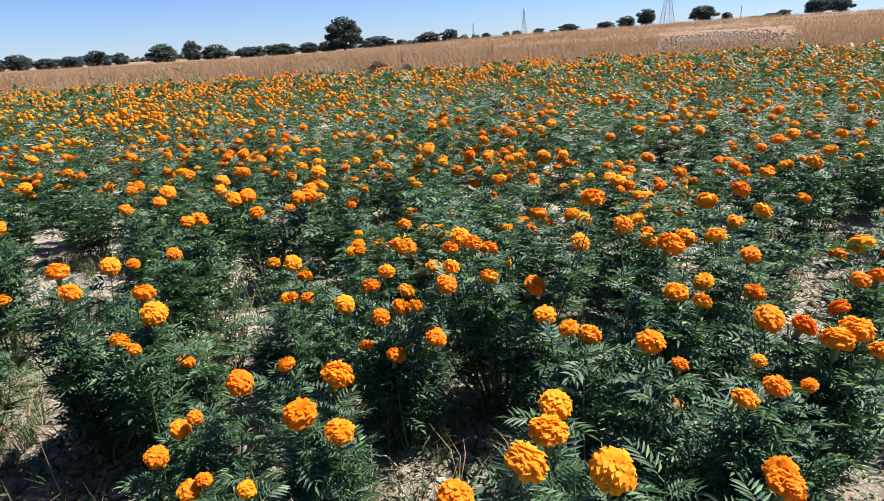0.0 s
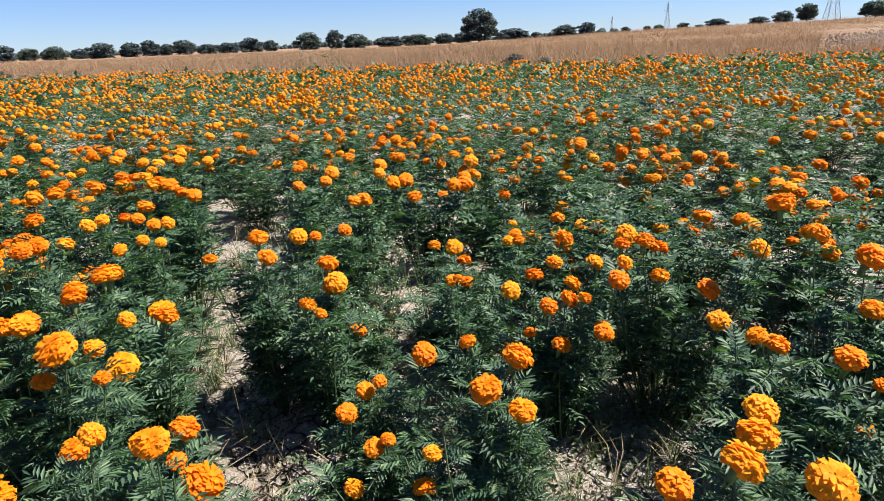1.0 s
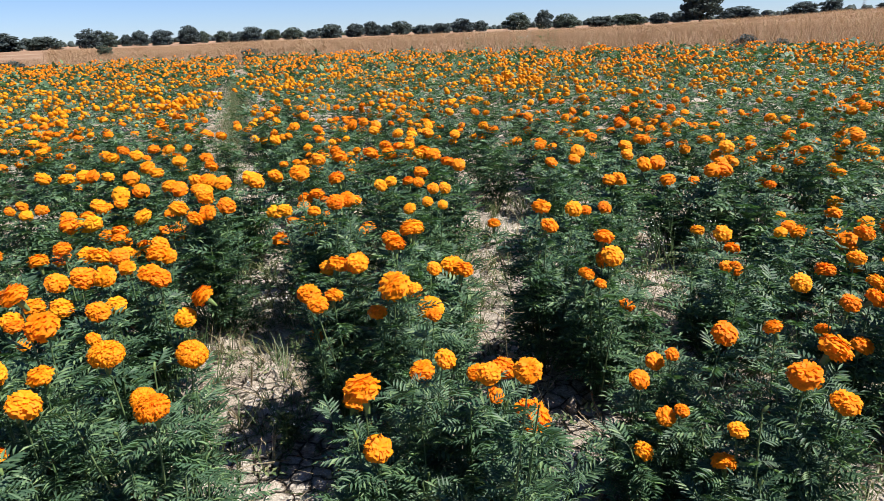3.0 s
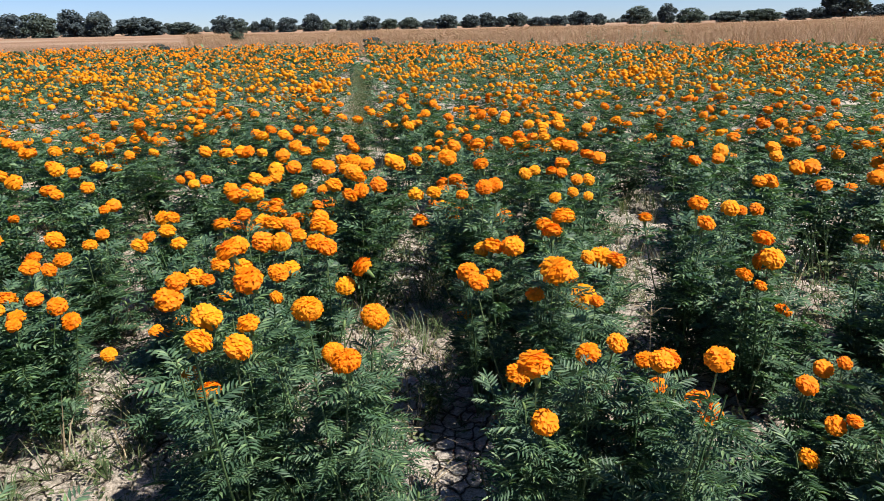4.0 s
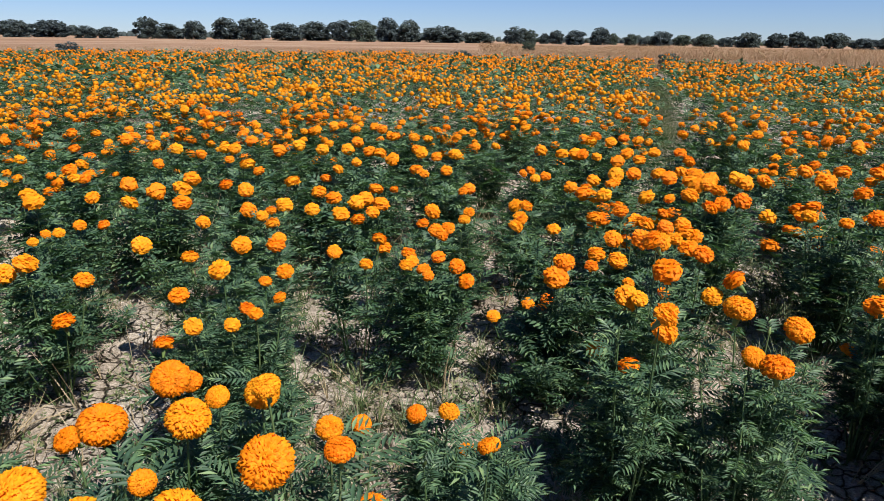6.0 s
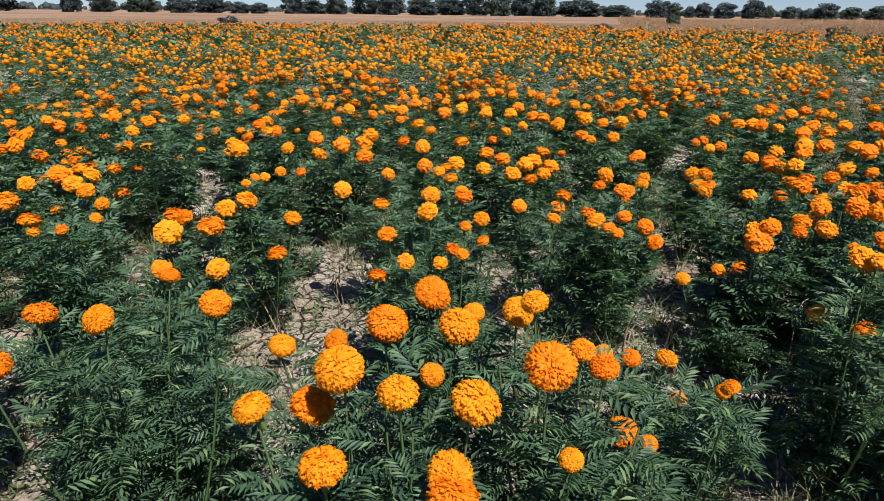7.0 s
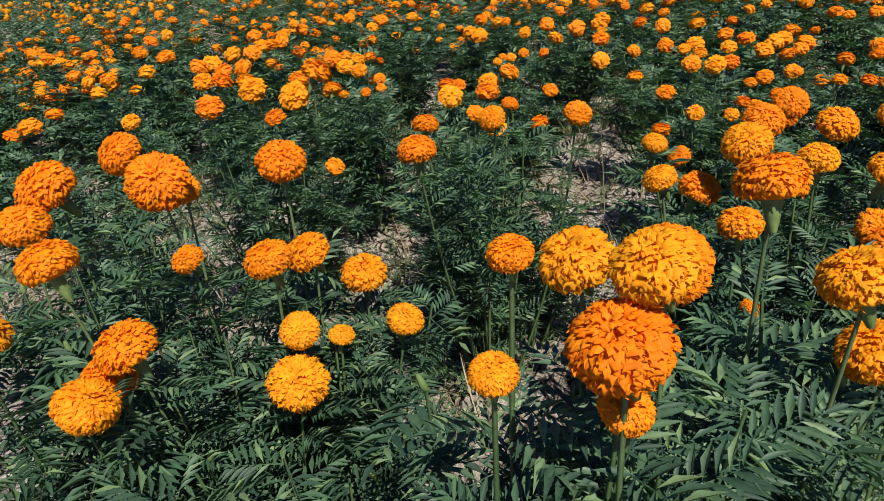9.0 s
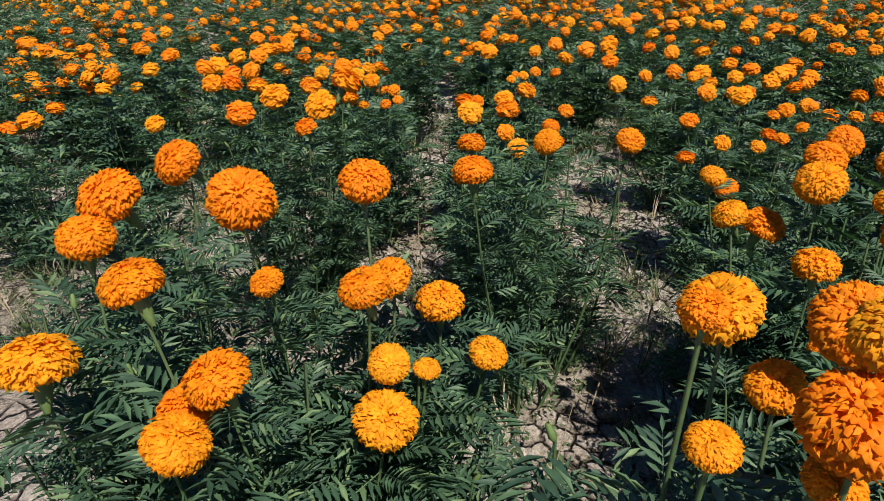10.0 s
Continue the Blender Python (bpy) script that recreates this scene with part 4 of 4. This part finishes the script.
def scatter(n, rs, lo=0.0, hi=5.5, clear=0.14):
    """Open places on the ground round the walk, clear of the plants' feet."""
    out = []
    near = np.array(PLANTED)
    while len(out) < n:
        r, w = hi * math.sqrt(rs.uniform((lo / hi) ** 2, 1)), radians(rs.uniform(-140, 45))
        x, y = r * math.sin(w) - 0.25, r * math.cos(w) - 0.6
        if np.min(np.hypot(near[:, 0] - x, near[:, 1] - y)) > clear:
            out.append((x, y, 0.0))
    p = np.array(out)
    p[:, 2] = ground_height(p[:, 0], p[:, 1])
    return p


def random_turns(k, rs, tilt=0.3):
    w = rs.uniform(0, 6.283, k)
    way = np.stack([np.cos(w), np.sin(w), rs.normal(0, tilt, k)], 1)
    up = np.stack([rs.normal(0, tilt, k), rs.normal(0, tilt, k), np.ones(k)], 1)
    return frames_along(way, up)


rs = np.random.RandomState(8)
clods = Pile()
for s in range(4):
    p = scatter(2600, rs, 0.4, 4.6, 0.08)
    heap = np.sin(p[:, 0] * 4.1 + 2 * np.sin(p[:, 1] * 1.7)) + np.sin(p[:, 1] * 4.7 + 1) + rs.normal(0, 0.6, len(p)) > -0.3
    p = p[heap]
    clods.many(*lump_form(s), random_turns(len(p), rs), rs.gamma(1.6, 0.011, (len(p), 1)) * rs.uniform(0.6, 1.4, (len(p), 3)) + 0.005, p)
tagged(new("soil_clods", clods.mesh("soil_clods", SOIL)), "crumbled clods of dry pale soil", "clods", kind="stuff")


def blade_tuft(blades, seed, bend=0.5, wide=0.022):
    """A unit-high tuft of narrow bending blades."""
    rs = np.random.RandomState(seed)
    v, f = [], []
    for k in range(blades):
        w, out, h = rs.uniform(0, 6.283), rs.uniform(0.15, bend), rs.uniform(0.55, 1.0)
        d, s = np.array((math.cos(w), math.sin(w), 0)), np.array((-math.sin(w), math.cos(w), 0)) * wide
        b = d * rs.uniform(0, 0.12)
        m, t = b + d * out * 0.4 + (0, 0, h * 0.62), b + d * out * 1.2 + (0, 0, h * rs.uniform(0.75, 1))
        n = len(v)
        v += [b - s, b + s, m + s * 0.8, m - s * 0.8, t]
        f += [(n, n + 1, n + 2), (n, n + 2, n + 3), (n + 3, n + 2, n + 4)]
    return np.array(v), np.array(f)


def fine_tuft(blades, seed):
    """A unit-high tuft of hair-thin leaning blades."""
    rs = np.random.RandomState(seed)
    v, f = [], []
    for k in range(blades):
        w, out, h = rs.uniform(0, 6.283), rs.uniform(0.15, 0.85), rs.uniform(0.3, 1.0)
        b = np.array((rs.normal(0, 0.25), rs.normal(0, 0.25), 0))
        s = np.array((-math.sin(w), math.cos(w), 0)) * 0.008
        n = len(v)
        v += [b - s, b + s, b + (math.cos(w) * out, math.sin(w) * out, h)]
        f.append((n, n + 1, n + 2))
    return np.array(v), np.array(f)


weeds, straw = Pile(), Pile()
p = scatter(15000, rs, 0.5, 4.2, 0.03)
thick = np.sin(p[:, 0] * 2.3 + 0.4) + np.sin(p[:, 1] * 3.3 + 1) + 0.6 * np.sin(p[:, 0] * 7 + p[:, 1] * 5) + rs.normal(0, 0.6, len(p)) > -0.5
p = p[thick]
weeds.many(*LEAF_COARSE, random_turns(len(p), rs, 0.7), rs.uniform(0.025, 0.065, len(p)), p + np.stack([0 * p[:, 0], 0 * p[:, 0], rs.uniform(0, 0.05, len(p))], 1))
for s in range(3):
    p = scatter(1700, rs, 0.5, 5.0, 0.05)
    patchy = np.sin(p[:, 0] * 3.1 + 1) + np.sin(p[:, 1] * 2.7 + 2) + rs.normal(0, 0.7, len(p)) > -0.1
    p = p[patchy]
    weeds.many(*blade_tuft(15, 30 + s, 1.0, 0.011), random_turns(len(p), rs, 0.15), rs.uniform(0.05, 0.17, len(p)), p)
    p = scatter(700, rs, 0.4, 5.0, 0.05)
    straw.many(*blade_tuft(6, 50 + s, 1.4, 0.012), random_turns(len(p), rs, 0.5), rs.uniform(0.05, 0.20, len(p)), p)
t = rs.uniform(0.5, 19, 1500)
p = np.stack([-2.6 - 0.714 * t + rs.normal(0, 0.14, len(t)), 1.72 + 0.70 * t + rs.normal(0, 0.14, len(t)), 0 * t], 1)
weeds.many(*fine_tuft(14, 90), random_turns(len(p), rs, 0.15), rs.uniform(0.08, 0.24, len(p)) + 0.0, p)
tagged(new("weed_grass", weeds.mesh("weed_grass", GRASS)), "low green weeds and grass between the plants", "grass", kind="stuff")
tagged(new("dry_straw", straw.mesh("dry_straw", STRAW)), "dry bleached straw and dead stalks on the soil", "straw", kind="stuff")

rs2 = np.random.RandomState(77)
stalks = Pile()
for x, y, z in scatter(120, rs2, 0.7, 4.0, 0.12):
    w, n = rs2.uniform(0, 6.28), rs2.uniform(0.12, 0.42)
    lean = rs2.uniform(0.3, 1.4)
    tip = np.array((x + math.cos(w) * n * lean * 0.7, y + math.sin(w) * n * lean * 0.7, z + n / (0.6 + lean)))
    mid = (np.array((x, y, z)) + tip) / 2 + (0, 0, 0.05 * n)
    stalks.add(*tube([(x, y, z), mid, tip], 0.0022, 0.001, 3))
    if rs2.uniform() < 0.4:
        stalks.add(*tube([mid, mid + rs2.normal(0, 0.06, 3) + (0, 0, 0.05)], 0.0014, 0.0007, 3))
tagged(new("dead_stalks", stalks.mesh("dead_stalks", STRAW)), "thin dead stalks leaning between the marigolds", "stalks", kind="stuff")


def flowering_weed(x, y, high, seed):
    """A wiry branching weed with tiny white flower heads."""
    rs = np.random.RandomState(seed)
    ob = tagged(new("flowering_weed"), "wiry green weed with tiny white flowers among the marigolds", "weed", "flowering weeds")
    ob.location = (x, y, 0)
    wires, dots, green = Pile(), Pile(), Pile()
    for k in range(9):
        w, h = rs.uniform(0, 6.28), high * rs.uniform(0.6, 1.0)
        tip = np.array((math.cos(w) * h * 0.35, math.sin(w) * h * 0.35, h))
        line = stem_line((0, 0, -0.01), tip, rs)
        wires.add(*tube(line, 0.002 + 0.004 * max(0, high - 0.5), 0.0009, 3))
        clothe(green, line, rs, 7, max(0.05, high * 0.1), 0.1, 0.7, [LEAF_SMALL])
        for j in range(4):
            q = tip + rs.normal(0, 0.03, 3)
            wires.add(*tube([line[3 + j % 2], q], 0.0009, 0.0006, 3))
            v, f = lump_form(j)
            dots.add(v * 0.0055 * max(1.0, high * 2) + q, f)
    part("stem", wires.mesh("stem", STEM), ob)
    part("foliage", green.mesh("foliage", GRASS), ob)
    tagged(part("flower_head", dots.mesh("flower_head", WHITE_BLOOM), ob, "tiny white flower heads"), kind="stuff")


for k, (x, y, h) in enumerate(WEEDS):
    flowering_weed(x, y, h, 300 + k)


def grass_stalk(x, y, high, seed):
    """A tall grass stem with fingered seed spikes."""
    rs = np.random.RandomState(seed)
    ob = tagged(new("grass_stalk"), "tall thin grass stem with fingered seed spikes", "grass", "grass stems")
    ob.location = (x, y, 0)
    top = np.array((rs.normal(0, 0.05), rs.normal(0, 0.05), high))
    part("stem", tri_mesh("stem", *tube(stem_line((0, 0, -0.01), top, rs), 0.0022, 0.0012, 4), STRAW), ob)
    for k in range(4):
        w = 6.28 * k / 4 + 0.4
        part("seed_spike", tri_mesh("seed_spike", *tube([top, top + (math.cos(w) * 0.03, math.sin(w) * 0.03, 0.03), top + (math.cos(w) * 0.065, math.sin(w) * 0.065, 0.03)], 0.002, 0.001, 3), STRAW), ob)
    tuft = Pile()
    v, f = blade_tuft(14, seed, 0.8, 0.012)
    tuft.add(v * high * 0.42, f)
    part("blade_tuft", tuft.mesh("blade_tuft", GRASS), ob)


for k, (x, y, h) in enumerate(STALKS):
    grass_stalk(x, y, h, 400 + k)

# ---- the belt of tall dry grass round the field ----
rs = np.random.RandomState(9)
n = 190000
x, y = rs.uniform(-75, 60, n), rs.uniform(-25, 80, n)
keep = ~in_field(x, y) & in_view(x, y)
dist, az = np.hypot(x, y), np.degrees(np.arctan2(x, y))
keep &= (dist < 24 + 55 * rs.uniform(size=n) ** 2) & ~((dist > 40) & (az > 18) & (az < 28))
x, y, az, dist = x[keep], y[keep], az[keep], dist[keep]
belt = Pile()
clump = 0.8 + 0.35 * np.sin(x * 0.5 + np.sin(y * 0.9)) * np.sin(y * 0.4) + 0.25 * np.sin(x * 2.1) * np.sin(y * 1.7)
high = np.interp(az, [-80, -45, -25, 0, 15, 40], [0.50, 0.62, 0.82, 0.85, 0.75, 0.85]) * rs.uniform(0.5, 1.25, len(x)) * clump
for s in range(3):
    k = np.arange(len(x)) % 3 == s
    belt.many(*fine_tuft(12, 70 + s), random_turns(k.sum(), rs, 0.1), np.stack([high[k] * 1.3, high[k] * 1.3, high[k]], 1), np.stack([x[k], y[k], far_rise(x[k], y[k])], 1))
# thinner growth further off, up the rise
n = 26000
w, d = np.radians(rs.uniform(-60, 42, n)), 55 + 120 * rs.uniform(size=n)
x, y = d * np.sin(w), d * np.cos(w)
keep = ~((d < 95) & (np.abs(np.degrees(w) - 23) < 5))
x, y = x[keep], y[keep]
high = (0.55 + 0.3 * np.sin(x * 0.11) * np.sin(y * 0.13 + 1)) * rs.uniform(0.5, 1.2, len(x))
belt.many(*fine_tuft(16, 75), random_turns(len(x), rs, 0.1), np.stack([high * 3.0, high * 3.0, high], 1), np.stack([x, y, far_rise(x, y)], 1))
tagged(new("dry_grass_belt", belt.mesh("dry_grass_belt", BELT)), "tall reddish-brown dry grass along the field edge", "dry grass", kind="stuff")


# a strip of bare ploughed earth on the rise
rs = np.random.RandomState(19)
n = 2600
w, d = np.radians(np.clip(rs.normal(23, 2.3, n), 18, 28)), np.clip(rs.normal(62, 11, n), 42, 95)
furrows = Pile()
x, y = d * np.sin(w), d * np.cos(w)
furrows.many(*lump_form(2), random_turns(n, rs, 0.4), 0.22 * rs.uniform(0.4, 1.4, (n, 1)) * rs.uniform(0.6, 1.3, (n, 3)), np.stack([x, y, far_rise(x, y)], 1))
tagged(new("ploughed_strip", furrows.mesh("ploughed_strip", PLOUGHED)), "rough grey-brown clods of a ploughed strip beyond the crop", "ploughed soil", kind="stuff")


# ---- trees and pylons far away ----
def tree_meshes(seed, bare):
    """A tree one unit high and wide: trunk with limbs, and a rounded crown of small leaf clumps in several masses."""
    rs = np.random.RandomState(seed)
    wood, crown = Pile(), Pile()
    fork = bare + 0.06
    wood.add(*tube([(0, 0, -0.03), (rs.normal(0, 0.02), rs.normal(0, 0.02), fork * 0.5), (rs.normal(0, 0.03), 0, fork)], 0.036, 0.024, 7))
    masses = [(np.array((0, 0, 0.74)), 0.26), (np.array((0, 0, 0.50)), 0.36), (np.array((0, 0, bare + 0.2)), 0.34)]
    for k in range(11):
        w = 6.283 * (k + rs.uniform(-0.3, 0.3)) / 11
        z = bare + 0.06 + (0.78 - bare) * (k * 4 % 11 + rs.uniform()) / 12
        r = rs.uniform(0.22, 0.36) * math.sqrt(max(0.1, 1 - ((z - 0.45) / 0.6) ** 2))
        c = np.array((r * math.cos(w), r * math.sin(w), z))
        masses.append((c, rs.uniform(0.11, 0.18)))
        wood.add(*tube([(0, 0, fork * 0.9), c * (0.4, 0.4, 0.7), c], 0.016, 0.005, 5))
    clump = (np.array([(-0.5, -0.3, 0), (0.5, -0.35, 0.1), (0.1, 0.6, -0.05), (-0.1, 0.1, 0.5)]), np.array([(0, 1, 2), (0, 1, 3), (1, 2, 3), (2, 0, 3)]))
    for c, r in masses:
        k = int(170 * r / 0.15)
        d = unit(rs.normal(size=(k, 3))) * (r * rs.uniform(0.55, 1.08, k))[:, None] * (1, 1, 0.85)
        at = c + d
        at[:, 2] = np.clip(at[:, 2], bare * 0.8, 0.985)
        crown.many(*clump, random_turns(k, rs, 1.0), rs.uniform(0.035, 0.075, k), at)
    return wood.mesh("trunk", BARK, True), crown.mesh("crown", HAZED_LEAF)


TREES = [tree_meshes(80 + s, bare) for s, bare in enumerate((0.0, 0.06, 0.0, 0.03, 0.14, 0.0, 0.02))]


def tree(az, across, top, dist, kind, label):
    """A tree seen under these degrees of width and of height over the level."""
    a = radians(az)
    x, y = dist * math.sin(a), dist * math.cos(a)
    base = float(far_rise(x, y)) - 0.3
    high, wide = 1.2 + dist * math.tan(radians(top)) - base, dist * math.tan(radians(across)) * 1.3
    ob = tagged(new("tree"), label, "tree", "trees on the horizon")
    ob.matrix_basis = Matrix.Translation((x, y, base)) @ Matrix.Rotation(az * 2.7, 4, "Z") @ Matrix.Diagonal((wide, wide, max(high, 1.5), 1))
    part("trunk", TREES[kind][0], ob)
    part("crown", TREES[kind][1], ob)


NORTH = [(-5.5, 2.9, 0.88), (-1.1, 2.0, 1.0), (0.7, 1.5, 1.13), (3.8, 0.7, 0.64), (5.5, 0.6, 0.64), (6.4, 0.8, 0.68), (8.2, 0.9, 0.76), (9.5, 0.7, 0.55), (10.7, 1.5, 0.97),
         (13.7, 1.4, 0.96), (15.4, 1.4, 1.3), (16.9, 1.4, 1.76), (21.2, 1.9, 1.72), (22.9, 0.8, 1.1), (24.9, 0.8, 0.62), (25.9, 0.9, 0.82), (26.8, 1.0, 1.0), (29.0, 1.8, 1.8), (30.5, 1.5, 1.66)]
NORTH_WEST = [(-57.0, 1.8, 1.18), (-55.7, 1.3, 0.93), (-54.5, 0.8, 0.69), (-53.5, 1.3, 0.93), (-52.0, 1.6, 0.96), (-49.9, 1.7, 1.21), (-48.8, 0.7, 0.76), (-47.4, 1.1, 0.7), (-46.4, 0.9, 0.45),
              (-45.1, 1.8, 0.96), (-43.4, 1.4, 0.68), (-41.7, 1.6, 0.75), (-40.1, 1.2, 0.52), (-38.6, 2.0, 0.9), (-36.6, 1.5, 0.87), (-35.2, 1.4, 0.99), (-34.0, 1.0, 0.68), (-32.7, 1.7, 0.95),
              (-30.9, 1.6, 0.55), (-29.3, 1.7, 0.6), (-27.5, 1.9, 0.93), (-25.9, 1.1, 0.68), (-22.8, 2.2, 1.2), (-20.6, 1.3, 1.37), (-18.8, 2.1, 0.94), (-16.0, 2.3, 0.6), (-13.6, 2.5, 0.72),
              (-11.3, 1.7, 0.71), (-9.7, 1.6, 0.73)]
WEST = [(-101.0, 1.9, 1.13), (-98.4, 2.3, 1.21), (-95.6, 2.0, 1.01), (-93.4, 2.6, 1.04), (-91.2, 1.6, 0.66), (-89.6, 1.6, 0.6), (-86.9, 1.8, 1.44), (-85.4, 2.2, 0.95), (-83.4, 1.8, 1.23),
        (-81.0, 2.3, 1.5), (-79.0, 2.3, 1.56), (-76.3, 2.5, 1.19), (-73.9, 2.5, 1.34), (-71.6, 2.1, 1.5), (-69.9, 2.1, 1.57), (-67.8, 2.2, 1.76), (-66.0, 2.0, 1.6), (-63.1, 3.5, 1.15), (-60.0, 2.6, 0.72)]
LINE = "rounded dark green tree in the hazy line along the horizon"
rs = np.random.RandomState(12)
tree(-8.3, 3.0, 2.63, 190, 4, "solitary tall dark tree with a bare trunk beyond the dry grass")
for az, across, top in NORTH:
    tree(az, across, top, rs.uniform(300, 400), 4 if top > 1.5 else rs.randint(4), LINE)
for az, across, top in NORTH_WEST + WEST:
    tree(az, across, top, rs.uniform(240, 300), 5 + rs.randint(2) if rs.uniform() < 0.4 else rs.randint(4), LINE)
for az in range(-128, -102, 3):
    tree(az + rs.uniform(-1, 1), rs.uniform(1.4, 2.6), rs.uniform(0.8, 1.3), rs.uniform(240, 300), rs.randint(4), LINE)

woods = Pile()
k = 1300
w = np.radians(rs.uniform(-135, 6, k))
d = rs.uniform(620, 760, k)
v, f = lump_form(3)
woods.many(v, f, random_turns(k, rs, 0.6), rs.uniform(4, 8.0, k), np.stack([d * np.sin(w), d * np.cos(w), rs.uniform(0, 1, k) ** 1.5 * (3.5 + 2.5 * np.sin(w * 40) * np.sin(w * 17))], 1))
# the woods take the same haze-tinted leaf colour as the trees
tagged(new("far_woods", woods.mesh("far_woods", HAZED_LEAF)), "low dark belt of woods on the horizon", "woods", kind="stuff")


def shrub(x, y, scale):
    ob = tagged(new("shrub"), "low green shrub standing in the dry grass", "shrub", "shrubs in the grass")
    ob.matrix_basis = Matrix.Translation((x, y, float(far_rise(x, y)))) @ Matrix.Diagonal((scale * 14, scale * 14, scale * 9, 1))
    part("trunk", TREES[2][0], ob)
    part("crown", TREES[2][1], ob)


for x, y, s in ((-2.2, 24.0, 0.08), (-1.2, 24.6, 0.06), (-22.0, 21.5, 0.09), (-30.0, 15.5, 0.08), (-34.5, -2.0, 0.10), (-60, 40, 0.13)):
    shrub(x, y, s)


def pylon(az, dist, high):
    """A lattice transmission tower: four legs, braces and three pairs of arms."""
    ob = tagged(new("transmission_tower"), "grey steel lattice power pylon far away on the horizon", "pylon", "pylons")
    a = radians(az)
    ob.matrix_basis = Matrix.Translation((dist * math.sin(a), dist * math.cos(a), float(far_rise(dist * math.sin(a), dist * math.cos(a))))) @ Matrix.Rotation(-a + 0.4, 4, "Z")
    half = lambda z: high * (0.10 * (1 - z) ** 1.6 + 0.012)
    for sx, sy in ((1, 1), (1, -1), (-1, 1), (-1, -1)):
        line = [(sx * half(z), sy * half(z), z * high) for z in np.linspace(0, 1, 7)]
        part("leg", tri_mesh("leg", *tube(line, 0.16, 0.10), STEEL), ob)
    brace = Pile()
    zs = np.linspace(0.02, 0.95, 9)
    for z0, z1 in zip(zs[:-1], zs[1:]):
        for s in (1, -1):
            for t in (1, -1):
                brace.add(*tube([(s * half(z0), t * half(z0), z0 * high), (-s * half(z1), t * half(z1), z1 * high)], 0.07, 0.07, 3))
                brace.add(*tube([(t * half(z0), s * half(z0), z0 * high), (t * half(z1), -s * half(z1), z1 * high)], 0.07, 0.07, 3))
    part("bracing", brace.mesh("bracing", STEEL), ob)
    for z in (0.70, 0.82, 0.93):
        part("cross_arm", tri_mesh("cross_arm", *tube([(-high * 0.13, 0, z * high), (0, 0, (z + 0.025) * high), (high * 0.13, 0, z * high)], 0.12, 0.12), STEEL), ob)


pylon(18.5, 420, 30)
pylon(7.0, 700, 27)
pylon(2.7, 1100, 27)
post = tagged(new("utility_pole", tri_mesh("utility_pole", *tube([(0, 0, -0.3), (0, 0, 2.5), (0, 0, 5)], 0.14, 0.09, 8), BARK)), "plain grey utility pole beyond the grass", "pole")
post.location = (300 * math.sin(radians(23.9)), 300 * math.cos(radians(23.9)), 3.8)
